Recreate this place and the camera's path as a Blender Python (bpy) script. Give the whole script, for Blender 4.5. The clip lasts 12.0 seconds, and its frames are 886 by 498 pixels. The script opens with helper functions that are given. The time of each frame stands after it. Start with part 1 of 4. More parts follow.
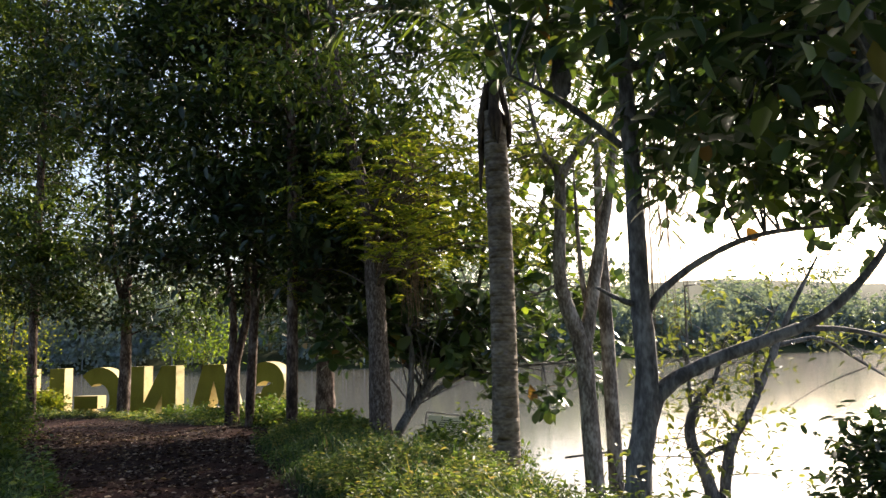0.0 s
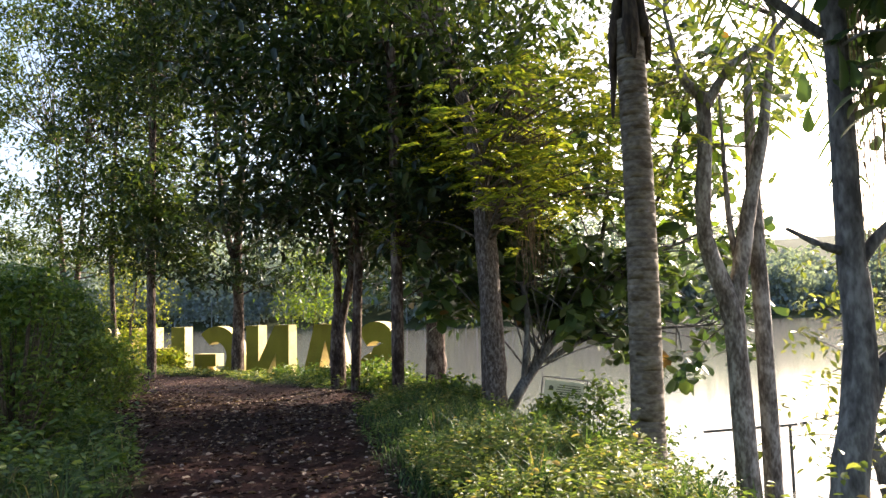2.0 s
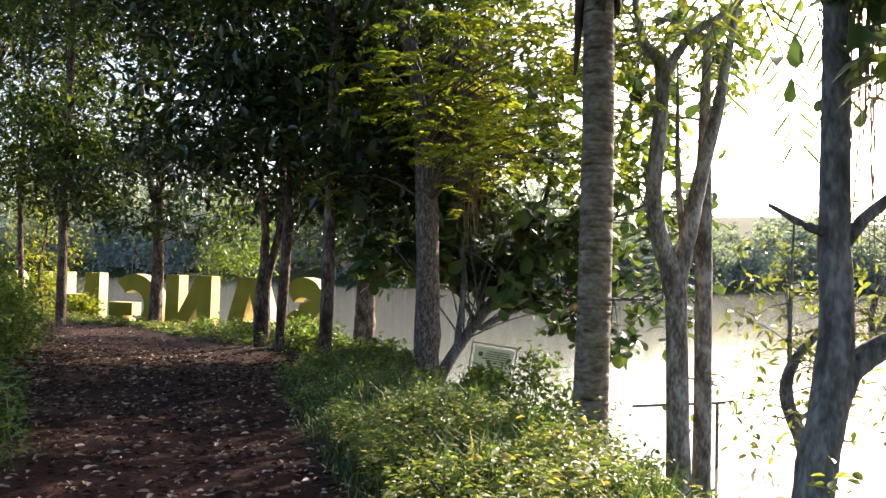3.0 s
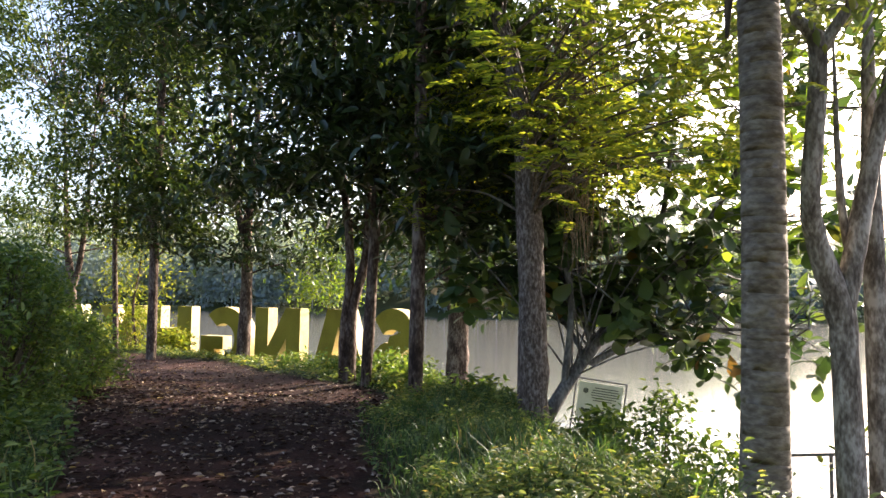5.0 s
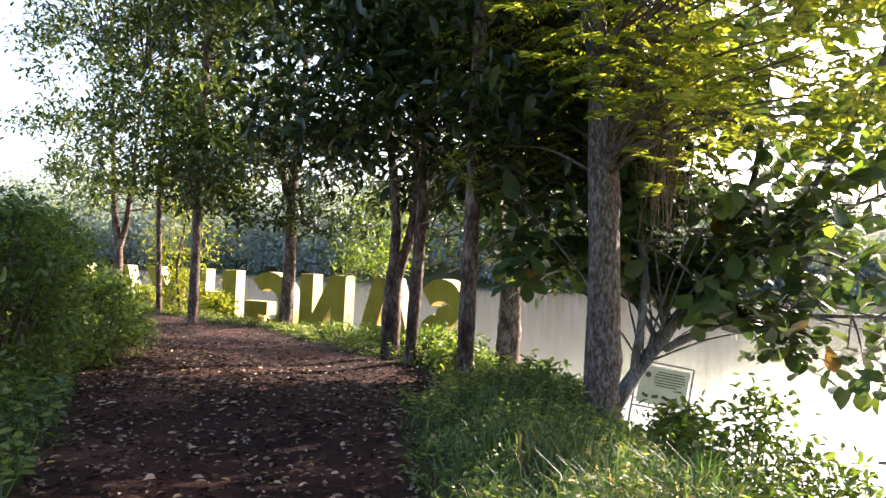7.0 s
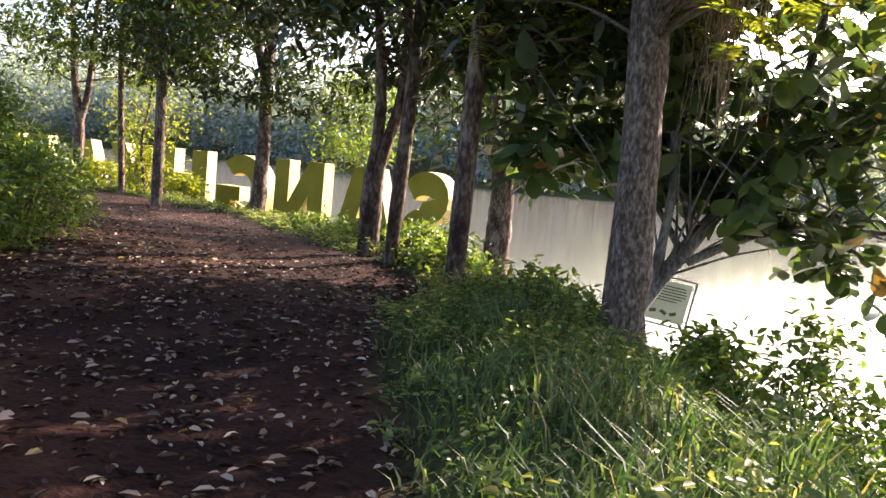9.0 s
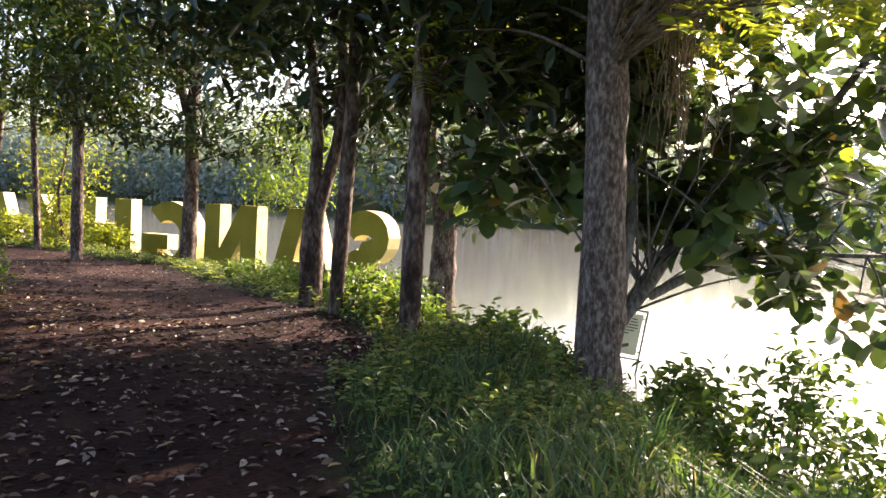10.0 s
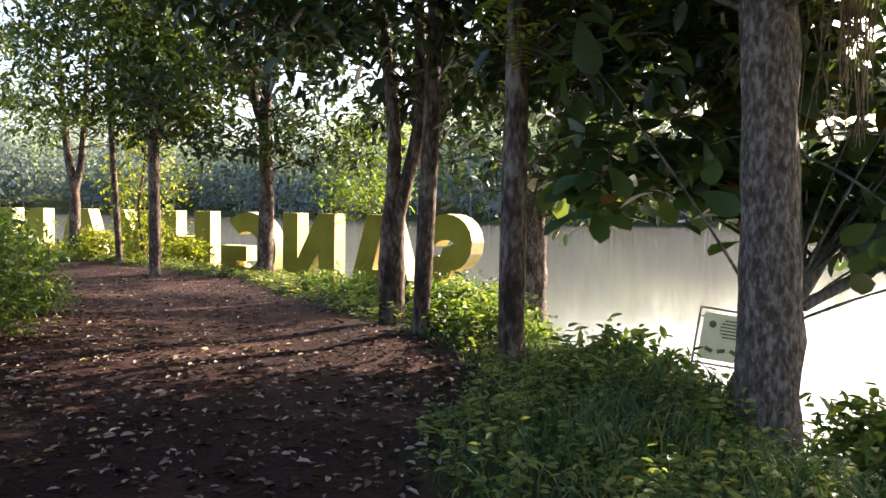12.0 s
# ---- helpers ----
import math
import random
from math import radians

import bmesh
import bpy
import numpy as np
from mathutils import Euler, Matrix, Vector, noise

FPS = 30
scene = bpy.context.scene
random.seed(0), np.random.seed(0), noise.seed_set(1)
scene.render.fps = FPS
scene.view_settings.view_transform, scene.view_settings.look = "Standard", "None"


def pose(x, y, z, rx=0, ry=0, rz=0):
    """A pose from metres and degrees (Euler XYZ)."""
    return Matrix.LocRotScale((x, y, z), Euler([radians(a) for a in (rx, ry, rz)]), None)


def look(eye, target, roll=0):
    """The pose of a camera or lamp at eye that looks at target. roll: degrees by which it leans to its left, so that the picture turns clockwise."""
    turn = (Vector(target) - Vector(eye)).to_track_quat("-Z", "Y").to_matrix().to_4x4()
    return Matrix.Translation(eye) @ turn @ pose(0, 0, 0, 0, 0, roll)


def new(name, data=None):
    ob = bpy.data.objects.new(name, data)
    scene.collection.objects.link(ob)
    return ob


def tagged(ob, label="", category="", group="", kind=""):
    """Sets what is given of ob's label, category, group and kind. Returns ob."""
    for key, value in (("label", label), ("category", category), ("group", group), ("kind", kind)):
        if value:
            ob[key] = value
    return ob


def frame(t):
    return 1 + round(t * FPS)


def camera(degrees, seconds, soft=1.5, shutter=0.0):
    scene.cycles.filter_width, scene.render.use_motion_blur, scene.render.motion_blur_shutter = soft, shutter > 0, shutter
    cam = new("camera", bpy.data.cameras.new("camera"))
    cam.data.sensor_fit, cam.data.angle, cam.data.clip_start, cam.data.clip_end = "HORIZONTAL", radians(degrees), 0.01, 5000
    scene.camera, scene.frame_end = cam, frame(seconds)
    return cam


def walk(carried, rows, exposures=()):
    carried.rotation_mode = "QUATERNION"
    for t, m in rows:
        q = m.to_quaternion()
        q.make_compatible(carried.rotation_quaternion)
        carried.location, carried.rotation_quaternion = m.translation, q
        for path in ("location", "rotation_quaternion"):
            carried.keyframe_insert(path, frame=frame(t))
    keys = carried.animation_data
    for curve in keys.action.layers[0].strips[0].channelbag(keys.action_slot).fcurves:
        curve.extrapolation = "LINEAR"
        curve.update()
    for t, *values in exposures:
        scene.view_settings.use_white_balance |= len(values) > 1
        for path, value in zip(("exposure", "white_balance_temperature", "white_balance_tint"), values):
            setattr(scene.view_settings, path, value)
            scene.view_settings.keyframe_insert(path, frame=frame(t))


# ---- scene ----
cam = camera(61.66, 12.0)
ROWS = [
    (0.0, 0.021, -0.048, 1.395, 97.93, 1.66, 0.66),
    (0.5, -0.013, 0.228, 1.351, 93.41, -0.23, -0.41),
    (1.0, -0.120, 0.634, 1.381, 95.66, 0.03, -2.03),
    (1.5, -0.209, 0.967, 1.370, 92.56, -1.37, 0.66),
    (2.0, -0.134, 1.421, 1.428, 95.05, 1.50, 9.21),
    (2.5, -0.173, 1.732, 1.427, 92.19, -0.83, 3.49),
    (3.0, -0.304, 2.030, 1.463, 91.99, -1.50, 3.76),
    (3.5, -0.356, 2.379, 1.376, 96.59, -0.34, 5.40),
    (5.5, -0.649, 3.838, 1.398, 91.87, -1.09, 11.24),
    (6.0, -0.672, 4.186, 1.355, 89.64, -1.45, 10.59),
    (6.5, -0.790, 4.432, 1.420, 92.01, -2.18, 12.34),
    (8.5, -1.286, 5.873, 1.356, 90.16, -2.23, 17.19),
    (9.0, -1.401, 6.259, 1.281, 84.08, -5.64, 13.21),
    (9.5, -1.493, 6.523, 1.379, 85.73, -3.06, 11.36),
    (10.0, -1.684, 6.798, 1.346, 87.07, -3.02, 8.05),
    (10.5, -1.739, 7.121, 1.328, 89.51, -2.21, 9.24),
    (11.0, -1.832, 7.424, 1.342, 84.42, -0.36, 16.48),
    (11.5, -2.002, 7.714, 1.367, 88.36, -2.70, 12.81),
    (12.0, -2.078, 7.992, 1.342, 87.02, -0.90, 13.98),
]
walk(cam, [(t, pose(x, y, z, rx, ry, rz)) for t, x, y, z, rx, ry, rz in ROWS], exposures=[(0.0, 1.15, 6350, 16), (0.5, 1.45, 6350, 16), (1.2, 1.2, 6350, 16), (2.0, 1.8, 6350, 17), (2.5, 1.95, 6350, 17), (3.5, 1.7, 6300, 17), (5.5, 2.15, 6350, 19), (6.3, 2.35, 6350, 20), (9.0, 2.25, 6500, 22), (12.0, 2.15, 6450, 18)])

# ---- light ----
SUN_AZ, SUN_EL = 36.0, 26.0          # degrees right of +y, degrees up
world = bpy.data.worlds.new("sky")
scene.world = world
world.use_nodes = True
wn = world.node_tree.nodes
sky = wn.new("ShaderNodeTexSky")
sky.sky_type = "NISHITA"
sky.sun_disc = False
sky.sun_elevation = radians(SUN_EL)
sky.sun_rotation = radians(SUN_AZ)
sky.dust_density = 3.5
sky.air_density = 1.0
wn["Background"].inputs["Strength"].default_value = 0.13
world.node_tree.links.new(sky.outputs[0], wn["Background"].inputs["Color"])
sun = new("sun", bpy.data.lights.new("sun", "SUN"))
sun.data.energy, sun.data.angle, sun.data.color = 5.0, radians(0.6), (1.0, 0.88, 0.7)
sun.matrix_world = look((0, 0, 0), (-math.sin(radians(SUN_AZ)) * math.cos(radians(SUN_EL)), -math.cos(radians(SUN_AZ)) * math.cos(radians(SUN_EL)), -math.sin(radians(SUN_EL))))
sun.location = (60, 60, 60)

rng = np.random.default_rng(7)


# ---- materials ----
def node_mat(name):
    m = bpy.data.materials.new(name)
    m.use_nodes = True
    m.node_tree.nodes.clear()
    return m, m.node_tree.nodes, m.node_tree.links


def ramp(nodes, stops):
    r = nodes.new("ShaderNodeValToRGB")
    while len(r.color_ramp.elements) < len(stops):
        r.color_ramp.elements.new(0.5)
    for e, (p, c) in zip(r.color_ramp.elements, stops):
        e.position, e.color = p, (*c, 1)
    return r


def surface(name, dark, mid, light, scale=6.0, rough=0.85, bump=0.3, stretch=(1, 1, 1), fine=40.0, spec=0.3, spreadness=0.13):
    """Rough natural surface: two scales of noise in colour and relief."""
    m, n, l = node_mat(name)
    tc = n.new("ShaderNodeTexCoord")
    mp = n.new("ShaderNodeMapping")
    mp.inputs["Scale"].default_value = stretch
    l.new(tc.outputs["Object"], mp.inputs[0])
    a, b = n.new("ShaderNodeTexNoise"), n.new("ShaderNodeTexNoise")
    for t, s, d in ((a, scale, 6), (b, fine, 4)):
        t.inputs["Scale"].default_value, t.inputs["Detail"].default_value = s, d
        l.new(mp.outputs[0], t.inputs["Vector"])
    mix = n.new("ShaderNodeMath")
    mix.operation = "MULTIPLY_ADD"
    mix.inputs[1].default_value = 0.45
    l.new(b.outputs["Fac"], mix.inputs[0])
    half = n.new("ShaderNodeMath")
    half.operation = "MULTIPLY"
    half.inputs[1].default_value = 0.55
    l.new(a.outputs["Fac"], half.inputs[0])
    l.new(half.outputs[0], mix.inputs[2])
    r = ramp(n, [(0.5 - spreadness, dark), (0.5, mid), (0.5 + spreadness, light)])
    l.new(mix.outputs[0], r.inputs[0])
    p = n.new("ShaderNodeBsdfPrincipled")
    p.inputs["Roughness"].default_value = rough
    p.inputs["Specular IOR Level"].default_value = spec
    l.new(r.outputs[0], p.inputs["Base Color"])
    bp = n.new("ShaderNodeBump")
    bp.inputs["Strength"].default_value, bp.inputs["Distance"].default_value = bump, 0.03
    l.new(mix.outputs[0], bp.inputs["Height"])
    l.new(bp.outputs[0], p.inputs["Normal"])
    o = n.new("ShaderNodeOutputMaterial")
    l.new(p.outputs[0], o.inputs[0])
    return m


def leafy(name, stops, translucent=0.45, rough=0.45, gain=1.6, gloss=0.5):
    """Leaves: each island its own tone, light shining through."""
    m, n, l = node_mat(name)
    g = n.new("ShaderNodeNewGeometry")
    r = ramp(n, stops)
    l.new(g.outputs["Random Per Island"], r.inputs[0])
    p = n.new("ShaderNodeBsdfPrincipled")
    p.inputs["Roughness"].default_value = rough
    p.inputs["Specular IOR Level"].default_value = gloss
    l.new(r.outputs[0], p.inputs["Base Color"])
    t = n.new("ShaderNodeBsdfTranslucent")
    h = n.new("ShaderNodeMixRGB")
    h.blend_type = "MULTIPLY"
    h.inputs[0].default_value = 1
    h.inputs[2].default_value = (gain * 1.15, gain * 1.1, gain * 0.45, 1)
    l.new(r.outputs[0], h.inputs[1])
    l.new(h.outputs[0], t.inputs[0])
    x = n.new("ShaderNodeMixShader")
    x.inputs[0].default_value = translucent
    l.new(p.outputs[0], x.inputs[1])
    l.new(t.outputs[0], x.inputs[2])
    o = n.new("ShaderNodeOutputMaterial")
    l.new(x.outputs[0], o.inputs[0])
    return m


BARK_BROWN = surface("bark_brown", (0.03, 0.019, 0.014), (0.09, 0.06, 0.045), (0.22, 0.175, 0.14), 5, 0.9, 0.9, (1, 1, 0.4), 26, 0.2, 0.1)
BARK_GREY = surface("bark_grey", (0.055, 0.04, 0.031), (0.115, 0.088, 0.072), (0.23, 0.195, 0.17), 26, 0.9, 1.0, (1, 1, 0.45), 48, 0.2, 0.105)
BARK_PALM = surface("bark_palm", (0.085, 0.066, 0.048), (0.155, 0.128, 0.095), (0.25, 0.215, 0.165), 4, 0.9, 0.6, (1, 1, 2.0), 16, 0.2, 0.15)
BARK_DARK = surface("bark_dark", (0.055, 0.051, 0.05), (0.12, 0.114, 0.112), (0.22, 0.215, 0.21), 7, 0.85, 0.8, (1, 1, 0.4), 30, 0.3, 0.1)
BARK_PALE = surface("bark_pale", (0.075, 0.06, 0.048), (0.18, 0.155, 0.13), (0.36, 0.33, 0.29), 6, 0.85, 0.8, (1, 1, 0.4), 28, 0.2, 0.1)
TWIG = surface("twig", (0.05, 0.04, 0.03), (0.11, 0.085, 0.06), (0.18, 0.15, 0.11), 12, 0.9, 0.3)
SHEATH = surface("palm_sheath", (0.025, 0.018, 0.013), (0.055, 0.038, 0.026), (0.11, 0.08, 0.055), 9, 0.9, 0.6, (1, 1, 0.3), 34)
DRY = surface("dry_fibre", (0.1, 0.07, 0.045), (0.2, 0.15, 0.1), (0.3, 0.24, 0.17), 12, 0.95, 0.3)
LEAF_DARK = leafy("leaf_dark", [(0, (0.014, 0.027, 0.011)), (0.55, (0.024, 0.046, 0.016)), (0.85, (0.042, 0.07, 0.02)), (1, (0.09, 0.11, 0.03))], 0.23, 0.36)
LEAF_MID = leafy("leaf_mid", [(0, (0.036, 0.07, 0.018)), (0.5, (0.07, 0.112, 0.024)), (1, (0.15, 0.18, 0.038))], 0.36)
LEAF_SHADE = leafy("leaf_shade", [(0, (0.02, 0.04, 0.013)), (0.55, (0.042, 0.072, 0.02)), (1, (0.12, 0.15, 0.034))], 0.4, 0.38)
LEAF_BUSH = leafy("leaf_bush", [(0, (0.04, 0.08, 0.02)), (0.5, (0.08, 0.14, 0.03)), (1, (0.17, 0.22, 0.05))], 0.42)
LEAF_BRIGHT = leafy("leaf_bright", [(0, (0.075, 0.115, 0.018)), (0.5, (0.15, 0.185, 0.025)), (1, (0.27, 0.27, 0.04))], 0.62)
LEAF_SOFT = leafy("leaf_soft", [(0, (0.06, 0.085, 0.025)), (0.5, (0.11, 0.135, 0.04)), (1, (0.2, 0.21, 0.075))], 0.45)
LEAF_LARGE = leafy("leaf_large", [(0, (0.028, 0.056, 0.024)), (0.6, (0.052, 0.094, 0.034)), (0.975, (0.11, 0.155, 0.04)), (1, (0.2, 0.1, 0.03))], 0.26, 0.4)
# light green of a young tree, and sunlight painted onto the large-leaved tree
LEAF_FRESH_SUNLIT = leafy("leaf_fresh_sunlit", [(0, (0.06, 0.11, 0.02)), (0.5, (0.11, 0.17, 0.025)), (1, (0.18, 0.23, 0.04))], 0.5)
LEAF_HERB = leafy("leaf_herb", [(0, (0.05, 0.09, 0.025)), (0.5, (0.125, 0.17, 0.05)), (0.9, (0.24, 0.26, 0.09)), (1, (0.32, 0.24, 0.1))], 0.45, 0.5, 1.6, 0.35)
BLADE = leafy("grass_blade", [(0, (0.024, 0.055, 0.021)), (0.5, (0.048, 0.092, 0.036)), (0.92, (0.1, 0.15, 0.06)), (1, (0.28, 0.22, 0.11))], 0.4, 0.55, 1.6, 0.25)
LITTER = leafy("fallen_leaf", [(0, (0.016, 0.0075, 0.005)), (0.5, (0.045, 0.023, 0.015)), (0.74, (0.17, 0.12, 0.09)), (0.95, (0.38, 0.31, 0.26)), (1, (0.3, 0.2, 0.05))], 0.1, 0.75, 1.0, 0.15)
# the blue-grey haze over the lake is put into this bark's colour
HAZED_BARK = surface("hazed_bark", (0.19, 0.22, 0.24), (0.26, 0.29, 0.31), (0.34, 0.36, 0.37), 1, 0.9, 0.1)
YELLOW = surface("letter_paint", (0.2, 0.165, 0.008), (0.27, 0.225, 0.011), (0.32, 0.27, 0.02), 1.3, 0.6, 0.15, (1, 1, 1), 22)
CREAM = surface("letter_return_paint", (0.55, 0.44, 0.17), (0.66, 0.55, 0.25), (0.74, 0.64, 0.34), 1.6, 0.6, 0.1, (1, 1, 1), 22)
BOARD_FACE = surface("board_face", (0.42, 0.44, 0.3), (0.48, 0.5, 0.35), (0.53, 0.55, 0.4), 3, 0.5, 0.05)
METAL = surface("painted_steel", (0.08, 0.08, 0.075), (0.14, 0.135, 0.13), (0.22, 0.2, 0.18), 14, 0.5, 0.2)
INK = surface("ink", (0.05, 0.06, 0.04), (0.07, 0.08, 0.05), (0.1, 0.11, 0.07), 20, 0.6, 0.0)

# ground: soil on the path, darker humus under the plants
SOIL, n, l = node_mat("ground_soil")
tc = n.new("ShaderNodeTexCoord")
n1, n2 = n.new("ShaderNodeTexNoise"), n.new("ShaderNodeTexNoise")
n1.inputs["Scale"].default_value, n1.inputs["Detail"].default_value = 0.9, 8
n2.inputs["Scale"].default_value, n2.inputs["Detail"].default_value = 28, 6
for t in (n1, n2):
    l.new(tc.outputs["Object"], t.inputs["Vector"])
r1 = ramp(n, [(0.35, (0.019, 0.0078, 0.0058)), (0.55, (0.043, 0.0175, 0.0128)), (0.7, (0.1, 0.051, 0.039))])
r2 = ramp(n, [(0.3, (0.45, 0.42, 0.4)), (0.7, (1, 1, 1))])
l.new(n1.outputs["Fac"], r1.inputs[0])
l.new(n2.outputs["Fac"], r2.inputs[0])
mx = n.new("ShaderNodeMixRGB")
mx.blend_type, mx.inputs[0].default_value = "MULTIPLY", 1
l.new(r1.outputs[0], mx.inputs[1])
l.new(r2.outputs[0], mx.inputs[2])
p = n.new("ShaderNodeBsdfPrincipled")
p.inputs["Roughness"].default_value = 0.95
p.inputs["Specular IOR Level"].default_value = 0.12
cov = n.new("ShaderNodeAttribute")
cov.attribute_name = "cover"
r3 = ramp(n, [(0.3, (0.025, 0.034, 0.014)), (0.7, (0.055, 0.068, 0.025))])
l.new(n1.outputs["Fac"], r3.inputs[0])
mc = n.new("ShaderNodeMixRGB")
l.new(cov.outputs["Fac"], mc.inputs[0])
l.new(mx.outputs[0], mc.inputs[1])
l.new(r3.outputs[0], mc.inputs[2])
l.new(mc.outputs[0], p.inputs["Base Color"])
bp = n.new("ShaderNodeBump")
bp.inputs["Strength"].default_value, bp.inputs["Distance"].default_value = 0.7, 0.03
l.new(n2.outputs["Fac"], bp.inputs["Height"])
l.new(bp.outputs[0], p.inputs["Normal"])
o = n.new("ShaderNodeOutputMaterial")
l.new(p.outputs[0], o.inputs[0])

WATER, n, l = node_mat("lake_water")
tc = n.new("ShaderNodeTexCoord")
n1 = n.new("ShaderNodeTexNoise")
n1.inputs["Scale"].default_value, n1.inputs["Detail"].default_value = 1.6, 5
l.new(tc.outputs["Object"], n1.inputs["Vector"])
bp = n.new("ShaderNodeBump")
bp.inputs["Strength"].default_value, bp.inputs["Distance"].default_value = 0.18, 0.03
l.new(n1.outputs["Fac"], bp.inputs["Height"])
p = n.new("ShaderNodeBsdfPrincipled")
p.inputs["Base Color"].default_value = (0.13, 0.125, 0.105, 1)
p.inputs["Roughness"].default_value = 0.1
p.inputs["IOR"].default_value = 1.33
l.new(bp.outputs[0], p.inputs["Normal"])
o = n.new("ShaderNodeOutputMaterial")
l.new(p.outputs[0], o.inputs[0])


# ---- plan ----
WATER_Z = -1.75
RIGHT = np.array([(3.5, -14), (1.9, -5), (0.9, 0), (-0.3, 4), (-1.3, 6.8), (-1.85, 8.2), (-3.0, 11.2), (-3.35, 12.3), (-3.2, 13.7), (-3.95, 15.2), (-4.8, 16.4), (-7.4, 19.5), (-11, 24.0), (-16, 26.6), (-30, 32)])
LEFT = np.array([(-1.2, -14), (-1.6, -5), (-2.0, 0), (-2.7, 4), (-3.6, 7.2), (-4.7, 9), (-7.0, 12), (-8.4, 14.3), (-12, 18.5), (-17, 22.5), (-30, 27)])


def side(poly, x, y):
    """Signed distance from an edge line: positive to its right, walking ahead."""
    x, y = np.asarray(x, float), np.asarray(y, float)
    best, sign = np.full(x.shape, 1e9), np.ones(x.shape)
    for (ax, ay), (bx, by) in zip(poly[:-1], poly[1:]):
        dx, dy = bx - ax, by - ay
        u = np.clip(((x - ax) * dx + (y - ay) * dy) / (dx * dx + dy * dy), 0, 1)
        d = np.hypot(x - ax - u * dx, y - ay - u * dy)
        s = np.where((x - ax) * dy - (y - ay) * dx > 0, 1.0, -1.0)
        near = d < best
        best, sign = np.where(near, d, best), np.where(near, s, sign)
    return best * sign


def smooth(a, b, v):
    u = np.clip((v - a) / (b - a), 0, 1)
    return u * u * (3 - 2 * u)


def shore(x, y):
    """How far beyond the far shore a place lies."""
    r = np.hypot(x, y - 8)
    az = np.degrees(np.arctan2(x, y - 8))
    near = 185 + 0.1 * (az + 2) ** 2
    return r - np.clip(near, 0, 280) - 9 * np.sin(az * 0.21) - 5 * np.sin(az * 0.57 + 1)


def ground_z(x, y):
    x, y = np.asarray(x, float), np.asarray(y, float)
    s, q = side(RIGHT, x, y), side(LEFT, x, y)
    z = -0.42 * smooth(13, 25, y) - 0.2 * smooth(25, 40, y)
    z = z + 0.1 * smooth(0.0, 0.6, s) - 0.05 * smooth(0.2, 1.2, -s) * smooth(0.2, 1.2, q)
    late = smooth(16, 20, y) * (1 - smooth(-4.2, -2.2, x))
    fall = (1 - late) * 2.9 * smooth(1.5 - 1.2 * smooth(13.0, 14.5, y), 5.2, s) + late * (0.75 * smooth(0.5, 2.5, s) + 2.3 * smooth(6.0, 9.5, s))
    z = z - fall + 0.25 * smooth(0, 2.5, -q)
    z = z + 0.03 * np.sin(x * 1.7 + 0.6 * y) * np.sin(y * 1.3)
    b = shore(x, y)
    far = np.hypot(x, y - 8) > 120
    z = np.where(far & (z < -1), np.minimum(-4 + 0.2 * np.maximum(b + 12, 0), 34) + 2.0 * smooth(0, 30, b) * np.sin(x * 0.031) * np.sin(y * 0.04 + 1), z)
    return z


def gz(x, y):
    return float(ground_z(np.array([x]), np.array([y]))[0])


# ---- mesh helpers ----
def part(name, data, material, parent=None, label=""):
    """Link a bmesh or a mesh as one object, under a thing where one is given."""
    if isinstance(data, bmesh.types.BMesh):
        me = bpy.data.meshes.new(name)
        data.to_mesh(me)
        data.free()
    else:
        me = data
    me.materials.append(material)
    ob = new(name, me)
    if parent is not None:
        ob.parent = parent
    if label:
        ob["label"] = label
    return ob


def thing(name, x, y, z, label, category, group="", kind=""):
    ob = new(name)
    ob.location = (x, y, z)
    ob.empty_display_size = 0.2
    return tagged(ob, label, category, group, kind)


def mesh_of(name, verts, faces):
    """Mesh from arrays: verts (n, 3), faces (m, 3 or 4)."""
    me = bpy.data.meshes.new(name)
    verts, faces = np.asarray(verts, np.float32), np.asarray(faces, np.int32)
    k = faces.shape[1]
    me.vertices.add(len(verts))
    me.vertices.foreach_set("co", verts.ravel())
    me.loops.add(faces.size)
    me.loops.foreach_set("vertex_index", faces.ravel())
    me.polygons.add(len(faces))
    me.polygons.foreach_set("loop_start", np.arange(0, faces.size, k, dtype=np.int32))
    me.update(calc_edges=True)
    return me


def unit(v):
    return v / np.maximum(np.linalg.norm(v, axis=-1, keepdims=True), 1e-9)


def leaf_mesh(name, at, way, length, width, up=None, fold=0.18, droop=0.12):
    """Folded ovate leaves: six corners, two faces each, from their stalk along way."""
    at, way = np.asarray(at), unit(np.asarray(way))
    m = len(at)
    ref = np.tile((0, 0, 1.0), (m, 1)) if up is None else up
    ref = ref + rng.normal(0, 0.35, (m, 3))
    acr = unit(np.cross(way, ref))
    nor = np.cross(acr, way)
    L, Wd = np.broadcast_to(length, m)[:, None], np.broadcast_to(width, m)[:, None]
    base = at
    tip = at + way * L - nor * L * droop
    l1, l2 = at + way * L * 0.28 + acr * Wd * 0.45 + nor * Wd * fold, at + way * L * 0.68 + acr * Wd * 0.42 + nor * Wd * fold - nor * L * droop * 0.4
    r1, r2 = at + way * L * 0.28 - acr * Wd * 0.45 + nor * Wd * fold, at + way * L * 0.68 - acr * Wd * 0.42 + nor * Wd * fold - nor * L * droop * 0.4
    v = np.stack([base, l1, l2, tip, r2, r1], 1).reshape(-1, 3)
    i = np.arange(m)[:, None] * 6
    f = np.concatenate([i + np.array([[0, 3, 2, 1]]), i + np.array([[0, 5, 4, 3]])], 0)
    return mesh_of(name, v, f)


